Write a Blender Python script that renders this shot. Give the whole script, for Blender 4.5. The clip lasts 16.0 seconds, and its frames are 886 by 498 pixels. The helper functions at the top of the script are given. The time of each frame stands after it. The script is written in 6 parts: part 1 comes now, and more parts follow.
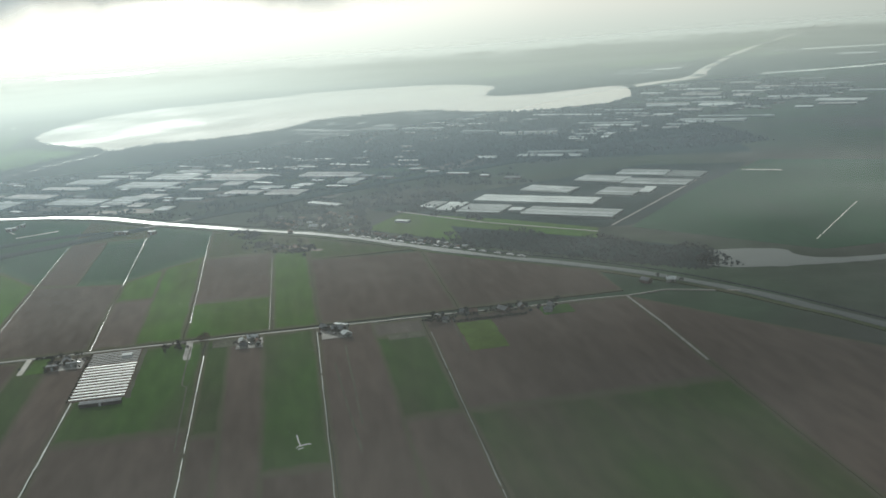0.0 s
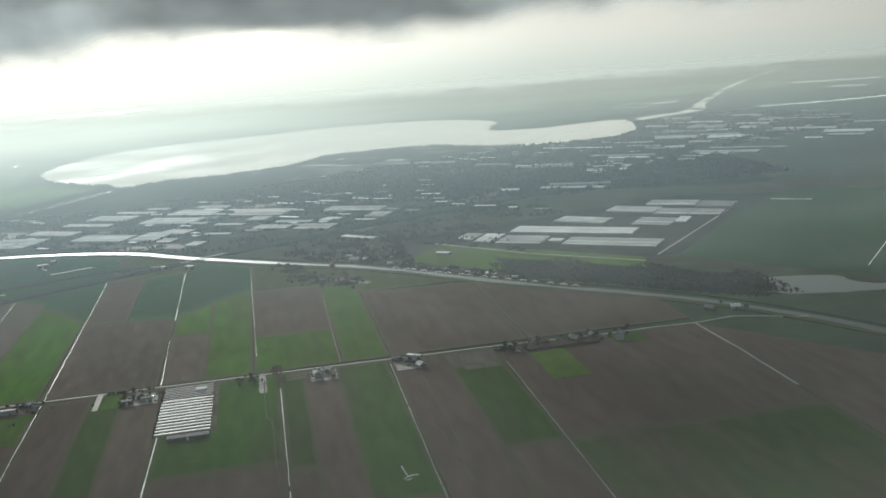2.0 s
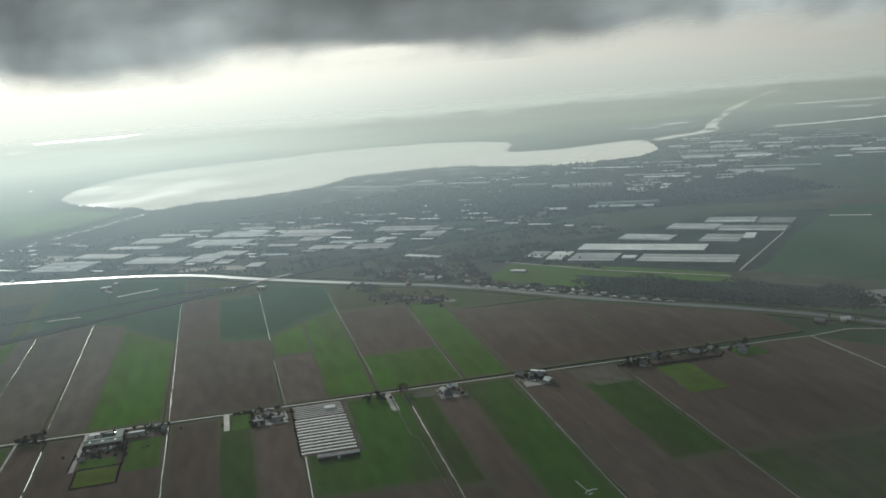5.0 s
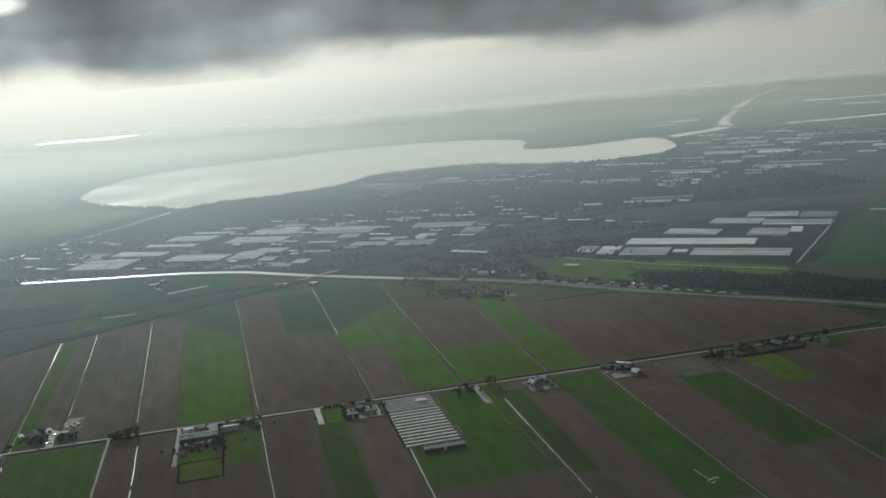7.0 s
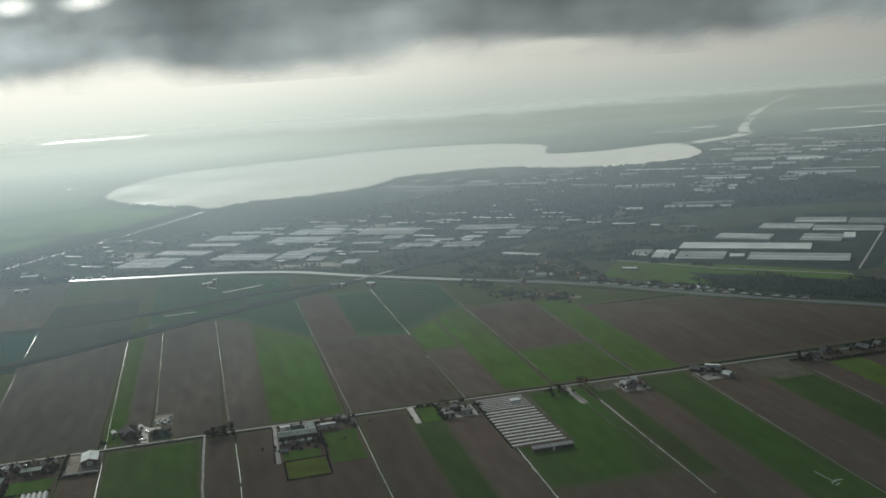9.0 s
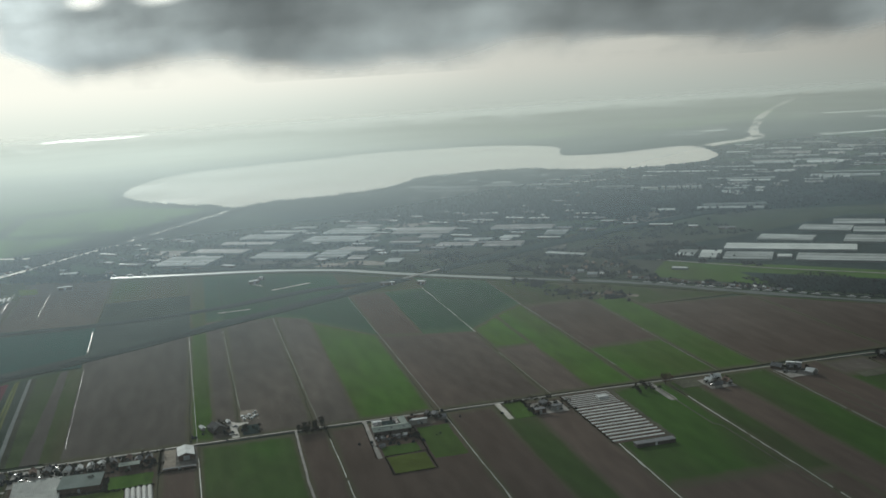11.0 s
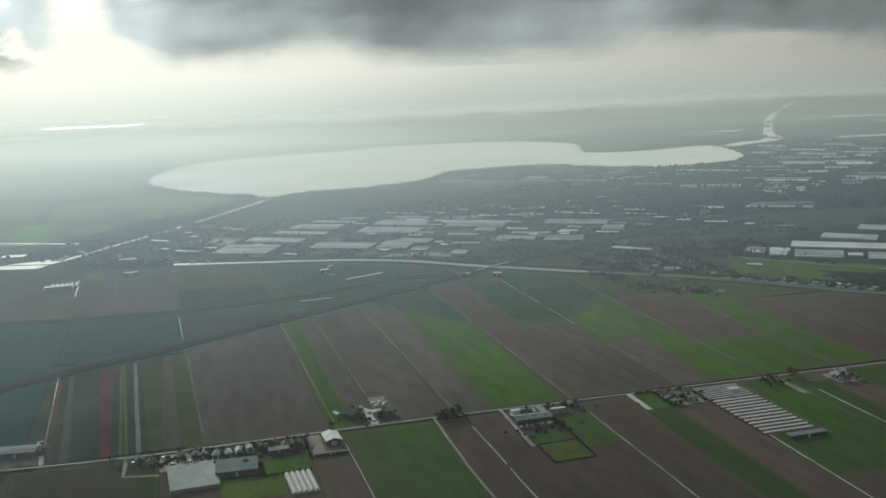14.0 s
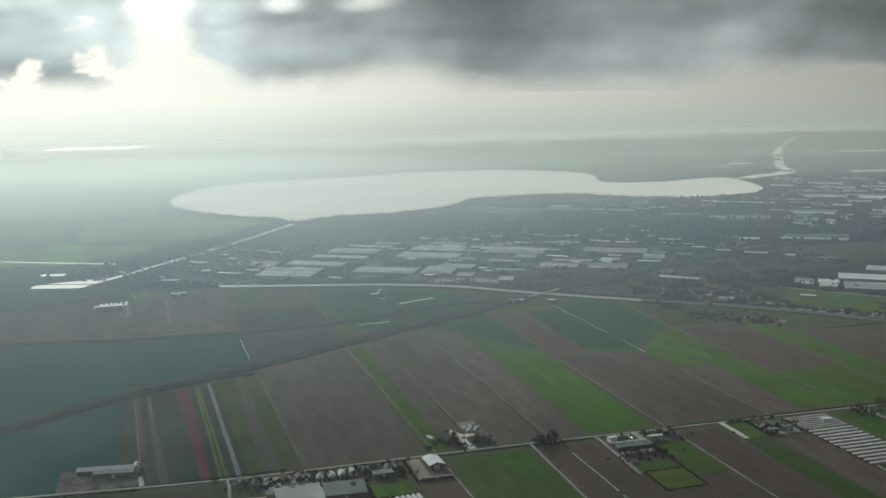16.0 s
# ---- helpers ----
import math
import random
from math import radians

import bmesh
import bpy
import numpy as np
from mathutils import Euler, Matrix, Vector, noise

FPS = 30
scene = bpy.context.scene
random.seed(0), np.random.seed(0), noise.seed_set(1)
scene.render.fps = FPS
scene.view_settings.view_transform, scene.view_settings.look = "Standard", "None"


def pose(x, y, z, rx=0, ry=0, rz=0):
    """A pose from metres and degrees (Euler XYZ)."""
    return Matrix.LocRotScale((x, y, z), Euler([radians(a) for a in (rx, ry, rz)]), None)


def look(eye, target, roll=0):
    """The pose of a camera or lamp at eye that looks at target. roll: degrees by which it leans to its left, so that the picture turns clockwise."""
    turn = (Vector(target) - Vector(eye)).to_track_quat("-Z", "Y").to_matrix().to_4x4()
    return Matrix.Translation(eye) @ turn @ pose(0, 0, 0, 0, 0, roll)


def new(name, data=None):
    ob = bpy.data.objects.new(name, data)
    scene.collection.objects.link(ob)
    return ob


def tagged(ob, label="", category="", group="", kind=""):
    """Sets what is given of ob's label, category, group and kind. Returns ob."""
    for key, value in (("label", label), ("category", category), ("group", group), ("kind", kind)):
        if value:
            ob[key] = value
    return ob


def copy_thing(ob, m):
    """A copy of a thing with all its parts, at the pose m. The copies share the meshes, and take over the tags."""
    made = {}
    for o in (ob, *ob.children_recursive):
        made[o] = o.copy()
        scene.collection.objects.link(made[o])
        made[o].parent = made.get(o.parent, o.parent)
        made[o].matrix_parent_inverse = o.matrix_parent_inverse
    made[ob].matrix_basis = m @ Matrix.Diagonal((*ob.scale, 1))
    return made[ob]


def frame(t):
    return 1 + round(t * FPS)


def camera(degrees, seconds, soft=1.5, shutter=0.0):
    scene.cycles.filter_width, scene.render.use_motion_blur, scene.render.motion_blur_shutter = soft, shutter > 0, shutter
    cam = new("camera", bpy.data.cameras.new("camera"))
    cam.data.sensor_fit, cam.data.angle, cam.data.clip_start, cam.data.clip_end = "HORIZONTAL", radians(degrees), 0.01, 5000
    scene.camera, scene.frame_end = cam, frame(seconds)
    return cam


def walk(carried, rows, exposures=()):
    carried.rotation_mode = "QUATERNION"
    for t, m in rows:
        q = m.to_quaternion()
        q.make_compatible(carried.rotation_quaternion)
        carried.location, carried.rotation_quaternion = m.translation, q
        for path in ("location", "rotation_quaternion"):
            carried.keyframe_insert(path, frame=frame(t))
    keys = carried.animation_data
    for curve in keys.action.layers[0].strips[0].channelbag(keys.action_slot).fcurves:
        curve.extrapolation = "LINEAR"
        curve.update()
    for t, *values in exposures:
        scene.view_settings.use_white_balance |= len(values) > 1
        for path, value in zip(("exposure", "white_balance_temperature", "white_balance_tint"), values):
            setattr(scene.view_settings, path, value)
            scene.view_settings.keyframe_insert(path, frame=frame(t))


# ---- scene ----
cam = camera(47.4, 16.0, soft=1.65)
PATH = [
    (0, (163.28, -596.46, 190.28), (177.65, -500.35, 166.69), -4.0),
    (0.5, (148.88, -593.12, 190.01), (163.71, -496.90, 167.14), -4.3),
    (1, (134.69, -590.70, 190.44), (150.25, -494.29, 168.92), -4.3),
    (1.5, (120.13, -588.08, 190.38), (136.43, -491.59, 169.78), -4.4),
    (2, (105.61, -585.74, 190.00), (122.60, -489.30, 169.76), -4.3),
    (2.5, (90.97, -582.64, 190.18), (108.38, -486.40, 169.34), -4.2),
    (3, (76.64, -579.61, 189.91), (94.28, -483.54, 168.47), -4.3),
    (3.5, (61.94, -576.15, 190.22), (79.84, -480.10, 168.93), -4.3),
    (4, (47.71, -571.94, 190.49), (66.04, -475.69, 170.48), -4.4),
    (6.5, (-24.71, -556.06, 190.56), (-3.96, -459.81, 173.06), -4.6),
    (7, (-38.67, -552.62, 190.77), (-18.07, -456.47, 172.62), -4.7),
    (7.5, (-52.54, -548.88, 191.00), (-31.84, -452.78, 172.60), -4.5),
    (8, (-66.75, -545.30, 191.28), (-45.90, -449.30, 172.63), -4.2),
    (8.5, (-81.08, -541.99, 191.50), (-60.08, -445.94, 173.05), -4.0),
    (9, (-95.40, -538.62, 191.86), (-74.15, -442.52, 174.11), -4.0),
    (11.5, (-167.82, -522.42, 191.68), (-144.57, -426.72, 174.18), -3.2),
    (12, (-182.46, -518.76, 191.79), (-158.81, -423.21, 174.14), -2.7),
    (12.5, (-197.12, -514.84, 191.81), (-173.17, -419.39, 173.86), -2.6),
    (13, (-211.66, -510.92, 191.64), (-187.41, -415.57, 173.74), -2.3),
    (13.5, (-226.42, -507.02, 191.56), (-201.87, -411.72, 173.71), -2.3),
    (14, (-241.32, -502.95, 191.54), (-216.52, -407.80, 173.54), -2.2),
    (14.5, (-256.08, -498.44, 191.62), (-230.93, -403.09, 174.92), -1.9),
    (15, (-270.87, -494.23, 191.16), (-245.42, -398.93, 174.91), -1.7),
    (15.5, (-285.57, -489.71, 190.79), (-259.67, -394.36, 175.19), -1.3),
    (16, (-300.54, -485.33, 190.59), (-274.29, -390.08, 175.29), -1.1),
]
walk(cam, [(t, look(eye, target, roll)) for t, eye, target, roll in PATH],
     [(0.0, 0.48, 6420, 1.5), (3.5, 0.43, 6420, 1.5), (6.5, 0.12, 6420, 1.5), (9.0, 0.07, 6420, 1.5), (12.5, 0.12, 6420, 1.5), (16.0, 0.17, 6420, 1.5)])

# ---- light ----
HAZE_COLOUR, HAZE_SUN, HAZE_AWAY, HAZE_LOW = (1.0, 0.965, 0.90, 1), 0.94, 0.27, 0.56
SUN_EL, SUN_AZ = radians(20), radians(-10)            # azimuth from +y towards +x
SUN_DIR = Vector((math.sin(SUN_AZ) * math.cos(SUN_EL), math.cos(SUN_AZ) * math.cos(SUN_EL), math.sin(SUN_EL)))

world = bpy.data.worlds.new("hazy_sky")
scene.world = world
world.use_nodes = True
wn, wl = world.node_tree.nodes, world.node_tree.links
wn.clear()
w_out, w_bg = wn.new("ShaderNodeOutputWorld"), wn.new("ShaderNodeBackground")
w_sky, w_co = wn.new("ShaderNodeTexSky"), wn.new("ShaderNodeTexCoord")
w_sep, w_com, w_max = wn.new("ShaderNodeSeparateXYZ"), wn.new("ShaderNodeCombineXYZ"), wn.new("ShaderNodeMath")
w_sky.sky_type, w_sky.sun_disc = "NISHITA", False
w_sky.sun_elevation, w_sky.sun_rotation = SUN_EL, SUN_AZ
w_sky.air_density, w_sky.dust_density, w_sky.ozone_density, w_sky.altitude = 1.0, 6.0, 1.0, 100
# below the horizon the far haze keeps the colour of the horizon
w_max.operation = "MAXIMUM"
w_max.inputs[1].default_value = 0.03
wl.new(w_co.outputs["Generated"], w_sep.inputs[0])
wl.new(w_sep.outputs["X"], w_com.inputs["X"])
wl.new(w_sep.outputs["Y"], w_com.inputs["Y"])
wl.new(w_sep.outputs["Z"], w_max.inputs[0])
wl.new(w_max.outputs[0], w_com.inputs["Z"])
wl.new(w_com.outputs[0], w_sky.inputs["Vector"])
w_hsv = wn.new("ShaderNodeHueSaturation")
w_hsv.inputs["Saturation"].default_value = 0.4
wl.new(w_sky.outputs[0], w_hsv.inputs["Color"])
w_bg.inputs["Strength"].default_value = 0.06
wl.new(w_hsv.outputs[0], w_bg.inputs["Color"])


def w_math(op, a, b=None, c=None):
    node = wn.new("ShaderNodeMath")
    node.operation = op
    for k, value in enumerate((a, b, c)):
        if value is None:
            continue
        if isinstance(value, (int, float)):
            node.inputs[k].default_value = value
        else:
            wl.new(value, node.inputs[k])
    return node.outputs[0]


def w_range(value, a, b, c, d, smooth_step=True):
    node = wn.new("ShaderNodeMapRange")
    node.interpolation_type = "SMOOTHSTEP" if smooth_step else "LINEAR"
    for key, v in (("From Min", a), ("From Max", b), ("To Min", c), ("To Max", d)):
        node.inputs[key].default_value = v
    wl.new(value, node.inputs["Value"])
    return node.outputs[0]


def w_noise(vector, scale, detail, rough=0.55):
    node = wn.new("ShaderNodeTexNoise")
    node.inputs["Scale"].default_value, node.inputs["Detail"].default_value, node.inputs["Roughness"].default_value = scale, detail, rough
    wl.new(vector, node.inputs["Vector"])
    return node.outputs["Fac"]


# thick pale haze round the horizon, brightest under the sun; above it the grey base of a cloud layer
w_haze, w_cloud = wn.new("ShaderNodeBackground"), wn.new("ShaderNodeBackground")
w_dot = wn.new("ShaderNodeVectorMath")
w_dot.operation = "DOT_PRODUCT"
w_dot.inputs[1].default_value = (math.sin(SUN_AZ), math.cos(SUN_AZ), 0)
wl.new(w_co.outputs["Generated"], w_dot.inputs[0])
facing = w_dot.outputs["Value"]
glow = w_math("ADD", w_range(facing, 0.55, 0.92, HAZE_AWAY, HAZE_AWAY + 0.44, False), w_range(facing, 0.88, 1.0, 0.0, HAZE_SUN - HAZE_AWAY - 0.44))
rise = w_range(w_sep.outputs["Z"], -0.046, 0.004, 0.0, 1.0)
low_glow = w_math("ADD", w_range(facing, 0.55, 0.92, HAZE_LOW * 0.58, HAZE_LOW, False), w_range(facing, 0.90, 1.0, 0.0, HAZE_LOW * 0.30))
glow = w_math("MULTIPLY_ADD", w_math("SUBTRACT", glow, low_glow), rise, low_glow)
wl.new(glow, w_haze.inputs["Strength"])
w_tint = wn.new("ShaderNodeMix")
w_tint.data_type = "RGBA"
w_tint.inputs[6].default_value, w_tint.inputs[7].default_value = (0.94, 1.0, 0.95, 1), HAZE_COLOUR
wl.new(w_range(w_sep.outputs["Z"], -0.040, 0.004, 0.0, 1.0), w_tint.inputs[0])
wl.new(w_tint.outputs[2], w_haze.inputs["Color"])
up = w_math("MAXIMUM", w_sep.outputs["Z"], 0.0)
side = w_math("DIVIDE", w_sep.outputs["X"], w_math("MAXIMUM", w_sep.outputs["Y"], 0.01))
w_dir = wn.new("ShaderNodeCombineXYZ")
wl.new(side, w_dir.inputs["X"])
wl.new(w_math("MULTIPLY", w_sep.outputs["Z"], 2.0), w_dir.inputs["Y"])
big_cloud, small_cloud = w_noise(w_dir.outputs[0], 5.0, 4, 0.5), w_noise(w_dir.outputs[0], 13.0, 5, 0.55)
gap = w_math("MULTIPLY", w_range(side, -0.42, -0.20, 0.0, 1.0), w_range(side, 0.06, 0.30, 1.0, 0.0))
gap = w_math("MULTIPLY", gap, w_range(w_sep.outputs["Y"], 0.2, 0.5, 0.0, 1.0))
gap = w_math("MULTIPLY", gap, w_range(small_cloud, 0.25, 0.5, 0.5, 1.0))
shade = w_range(big_cloud, 0.34, 0.68, 0.20, 0.38, False)
shade = w_math("MULTIPLY", shade, w_range(small_cloud, 0.3, 0.7, 0.7, 1.4, False))
shade = w_math("MULTIPLY", shade, w_range(side, 0.15, 0.75, 1.05, 0.68))
shade = w_math("ADD", shade, w_range(up, 0.2, 0.75, 0.0, 0.22))
shade = w_math("ADD", shade, w_math("MULTIPLY", gap, 1.1))
w_cloud.inputs["Color"].default_value = (0.81, 0.92, 1.0, 1)
wl.new(shade, w_cloud.inputs["Strength"])
edge = w_math("MULTIPLY_ADD", big_cloud, 0.024, w_math("MULTIPLY_ADD", small_cloud, 0.016, w_sep.outputs["Z"]))
edge = w_math("ADD", edge, w_range(side, 0.1, 0.8, 0.0, 0.008))
low = w_range(edge, 0.07, 0.15, 0.0, 1.0)
w_mix = wn.new("ShaderNodeMixShader")
wl.new(low, w_mix.inputs[0])
wl.new(w_haze.outputs[0], w_mix.inputs[1])
wl.new(w_cloud.outputs[0], w_mix.inputs[2])
# what clear sky shows through, high up
w_bg.inputs["Strength"].default_value = 0.05
w_thru = wn.new("ShaderNodeMixShader")
w_thru.inputs[0].default_value = 0.15
wl.new(w_mix.outputs[0], w_thru.inputs[1])
wl.new(w_bg.outputs[0], w_thru.inputs[2])
wl.new(w_thru.outputs[0], w_out.inputs[0])

sun = new("sun", bpy.data.lights.new("sun", "SUN"))
sun.data.energy, sun.data.angle, sun.data.color = 4.9, radians(6.0), (1.0, 0.98, 0.93)
sun.matrix_world = look(SUN_DIR * 900, (0, 0, 0))


# ---- materials ----
FRINGE = (0.056, 0.054, 0.036, 1)


def material(name, base, rough=0.8, spread=0.35, scale=0.05, fine=0.8, metal=0.0, spec=0.3, bump=0.0, stripes=None, tint=None, per_object=0.0, along=1.0, fringe=False):
    """A surface with stains at one scale and grain at another. stripes: (metres, strength, axis) for furrows; tint: a second colour for patches."""
    m = bpy.data.materials.new(name)
    m.use_nodes = True
    n, l = m.node_tree.nodes, m.node_tree.links
    b = n["Principled BSDF"]
    b.inputs["Roughness"].default_value, b.inputs["Metallic"].default_value = rough, metal
    b.inputs["Specular IOR Level"].default_value = spec
    geo = n.new("ShaderNodeNewGeometry")
    place = n.new("ShaderNodeVectorMath")
    place.operation = "MULTIPLY"
    place.inputs[1].default_value = (1, along, 1)
    l.new(geo.outputs["Position"], place.inputs[0])
    big, small = n.new("ShaderNodeTexNoise"), n.new("ShaderNodeTexNoise")
    for node, s, d in ((big, scale, 5.0), (small, fine, 3.0)):
        node.inputs["Scale"].default_value, node.inputs["Detail"].default_value = s, d
        l.new(place.outputs[0], node.inputs["Vector"])
    ramp = n.new("ShaderNodeValToRGB")
    ramp.color_ramp.elements[0].position, ramp.color_ramp.elements[1].position = 0.36, 0.64
    other = tint or tuple(c * (1 - spread) for c in base)
    ramp.color_ramp.elements[0].color, ramp.color_ramp.elements[1].color = (*other, 1), (*base, 1)
    l.new(big.outputs["Fac"], ramp.inputs[0])
    value = n.new("ShaderNodeMapRange")
    value.inputs["From Min"].default_value, value.inputs["From Max"].default_value = 0.3, 0.7
    value.inputs["To Min"].default_value, value.inputs["To Max"].default_value = 1 - spread * 0.5, 1 + spread * 0.5
    l.new(small.outputs["Fac"], value.inputs["Value"])
    last = value.outputs[0]
    if stripes:
        width, strength, axis = stripes
        wave = n.new("ShaderNodeTexWave")
        wave.bands_direction = axis
        wave.inputs["Scale"].default_value = math.pi * 0.1 / width * 2
        wave.inputs["Distortion"].default_value, wave.inputs["Detail"].default_value = 1.2, 2.0
        wave.inputs["Detail Scale"].default_value = 0.4
        l.new(geo.outputs["Position"], wave.inputs["Vector"])
        sr = n.new("ShaderNodeMapRange")
        sr.inputs["To Min"].default_value, sr.inputs["To Max"].default_value = 1 - strength, 1 + strength
        l.new(wave.outputs["Fac"], sr.inputs["Value"])
        mul = n.new("ShaderNodeMath")
        mul.operation = "MULTIPLY"
        l.new(last, mul.inputs[0])
        l.new(sr.outputs[0], mul.inputs[1])
        last = mul.outputs[0]
    if per_object:
        info = n.new("ShaderNodeObjectInfo")
        pr = n.new("ShaderNodeMapRange")
        pr.inputs["To Min"].default_value, pr.inputs["To Max"].default_value = 1 - per_object, 1 + per_object
        l.new(info.outputs["Random"], pr.inputs["Value"])
        mul = n.new("ShaderNodeMath")
        mul.operation = "MULTIPLY"
        l.new(last, mul.inputs[0])
        l.new(pr.outputs[0], mul.inputs[1])
        last = mul.outputs[0]
    mix = n.new("ShaderNodeVectorMath")
    mix.operation = "SCALE"
    l.new(ramp.outputs[0], mix.inputs[0])
    l.new(last, mix.inputs["Scale"])
    if fringe:                                          # worn, half-green edges; on shade-coloured fields a soft shadow edge
        edge_n, spot, cut_n, blend = n.new("ShaderNodeAttribute"), n.new("ShaderNodeTexNoise"), n.new("ShaderNodeMapRange"), n.new("ShaderNodeMix")
        edge_n.attribute_name = "edge"
        spot.inputs["Scale"].default_value, spot.inputs["Detail"].default_value = 0.12, 3
        l.new(place.outputs[0], spot.inputs["Vector"])
        total = n.new("ShaderNodeMath")
        total.operation = "MULTIPLY_ADD"
        l.new(spot.outputs["Fac"], total.inputs[0])
        total.inputs[1].default_value = 0.9
        l.new(edge_n.outputs["Fac"], total.inputs[2])
        cut_n.interpolation_type = "SMOOTHSTEP"
        for key, v in (("From Min", 0.62), ("From Max", 1.35), ("To Min", 0.0), ("To Max", 0.9)):
            cut_n.inputs[key].default_value = v
        l.new(total.outputs[0], cut_n.inputs["Value"])
        blend.data_type = "RGBA"
        blend.inputs[7].default_value = FRINGE if fringe is True else fringe
        l.new(cut_n.outputs[0], blend.inputs[0])
        l.new(mix.outputs[0], blend.inputs[6])
        l.new(blend.outputs[2], b.inputs["Base Color"])
    else:
        l.new(mix.outputs[0], b.inputs["Base Color"])
    if bump:
        bp = n.new("ShaderNodeBump")
        bp.inputs["Strength"].default_value, bp.inputs["Distance"].default_value = bump, 0.3
        l.new(small.outputs["Fac"], bp.inputs["Height"])
        l.new(bp.outputs[0], b.inputs["Normal"])
    return m


def water_material(name, base, rough, ripple, size, ior):
    m = bpy.data.materials.new(name)
    m.use_nodes = True
    n, l = m.node_tree.nodes, m.node_tree.links
    b = n["Principled BSDF"]
    b.inputs["Base Color"].default_value = (*base, 1)
    b.inputs["IOR"].default_value = ior
    b.inputs["Specular IOR Level"].default_value = 0.35 if ripple < 0.07 or base[0] < 0.5 else 0.16
    geo = n.new("ShaderNodeNewGeometry")
    noise_a, noise_b = n.new("ShaderNodeTexNoise"), n.new("ShaderNodeTexNoise")
    noise_a.inputs["Scale"].default_value, noise_a.inputs["Detail"].default_value = 1 / size, 4
    noise_b.inputs["Scale"].default_value = 0.006
    for node in (noise_a, noise_b):
        l.new(geo.outputs["Position"], node.inputs["Vector"])
    bp = n.new("ShaderNodeBump")
    bp.inputs["Strength"].default_value, bp.inputs["Distance"].default_value = ripple, 0.2
    l.new(noise_a.outputs["Fac"], bp.inputs["Height"])
    l.new(bp.outputs[0], b.inputs["Normal"])
    r = n.new("ShaderNodeMapRange")
    r.inputs["From Min"].default_value, r.inputs["From Max"].default_value = 0.3, 0.7
    r.inputs["To Min"].default_value, r.inputs["To Max"].default_value = rough * 0.7, rough * 1.3
    l.new(noise_b.outputs["Fac"], r.inputs["Value"])
    l.new(r.outputs[0], b.inputs["Roughness"])
    return m


SOIL = material("ploughed_soil", (0.075, 0.064, 0.056), 1.0, 0.3, 0.018, 0.14, spec=0.0, stripes=(2.2, 0.06, "X"), tint=(0.055, 0.049, 0.044), along=0.25, per_object=0.13, fringe=True)
# cloud shadow on the western fields, put into their base colour
SHADE_BLUE = material("cloud_shaded_field_blue", (0.015, 0.048, 0.042), 1.0, 0.22, 0.02, 0.14, spec=0.0, tint=(0.020, 0.044, 0.041), along=0.3, per_object=0.1)
SOIL_WARM = material("reddish_ploughed_soil", (0.079, 0.062, 0.053), 1.0, 0.3, 0.018, 0.14, spec=0.0, stripes=(2.2, 0.06, "X"), tint=(0.058, 0.047, 0.041), along=0.25, per_object=0.13, fringe=True)
SOIL_COOL = material("greyish_ploughed_soil", (0.059, 0.053, 0.048), 1.0, 0.3, 0.016, 0.14, spec=0.0, stripes=(2.2, 0.06, "X"), tint=(0.046, 0.042, 0.038), along=0.22, per_object=0.13, fringe=True)
SOIL_DARK = material("dark_ploughed_soil", (0.068, 0.052, 0.044), 1.0, 0.3, 0.016, 0.14, spec=0.0, stripes=(2.2, 0.06, "X"), tint=(0.055, 0.042, 0.035), along=0.22, per_object=0.13, fringe=True)
GRASS = material("grass", (0.037, 0.077, 0.015), 1.0, 0.25, 0.018, 0.14, spec=0.0, tint=(0.038, 0.056, 0.017), along=0.25, per_object=0.13, fringe=True)
GRASS_DEEP = material("deep_green_grass", (0.030, 0.060, 0.014), 1.0, 0.25, 0.018, 0.14, spec=0.0, tint=(0.036, 0.042, 0.021), along=0.25, per_object=0.1, fringe=True)
GRASS_OLIVE = material("olive_lawn", (0.060, 0.088, 0.022), 1.0, 0.3, 0.05, 0.5, spec=0.0)
GRASS_DULL = material("dull_grass", (0.030, 0.048, 0.016), 1.0, 0.25, 0.018, 0.14, spec=0.0, tint=(0.048, 0.042, 0.030), along=0.25, per_object=0.13, fringe=True)
MEADOW = material("pale_green_meadow", (0.115, 0.190, 0.062), 1.0, 0.25, 0.02, 0.1, spec=0.0, tint=(0.062, 0.092, 0.036), along=0.3, per_object=0.15)
GRASS_LIME = material("yellow_green_lawn", (0.067, 0.086, 0.021), 1.0, 0.3, 0.06, 0.9, spec=0.0)
# cloud shadow over the fields as a base colour; the fringe softens its edge
SHADE_TEAL = material("cloud_shaded_field", (0.018, 0.045, 0.025), 1.0, 0.22, 0.02, 0.14, spec=0.0, tint=(0.022, 0.042, 0.028), along=0.3, per_object=0.1, fringe=(0.036, 0.062, 0.034, 1))
TULIP_RED = material("red_flowers", (0.078, 0.028, 0.036), 1.0, 0.35, 0.05, 0.3, spec=0.0, stripes=(1.6, 0.25, "X"))
TULIP_YELLOW = material("yellow_flowers", (0.082, 0.092, 0.034), 1.0, 0.35, 0.05, 0.3, spec=0.0, stripes=(1.6, 0.3, "X"))
CROP_GREY = material("grey_green_crop", (0.036, 0.039, 0.028), 1.0, 0.3, 0.04, 1.0, spec=0.0, stripes=(1.2, 0.15, "X"))
CROP_TEAL = material("teal_green_crop", (0.028, 0.039, 0.031), 1.0, 0.3, 0.04, 0.8, spec=0.0, stripes=(1.2, 0.15, "X"))
CROP_OLIVE = material("olive_green_crop", (0.040, 0.056, 0.026), 1.0, 0.3, 0.04, 0.8, spec=0.0, stripes=(1.2, 0.15, "X"))
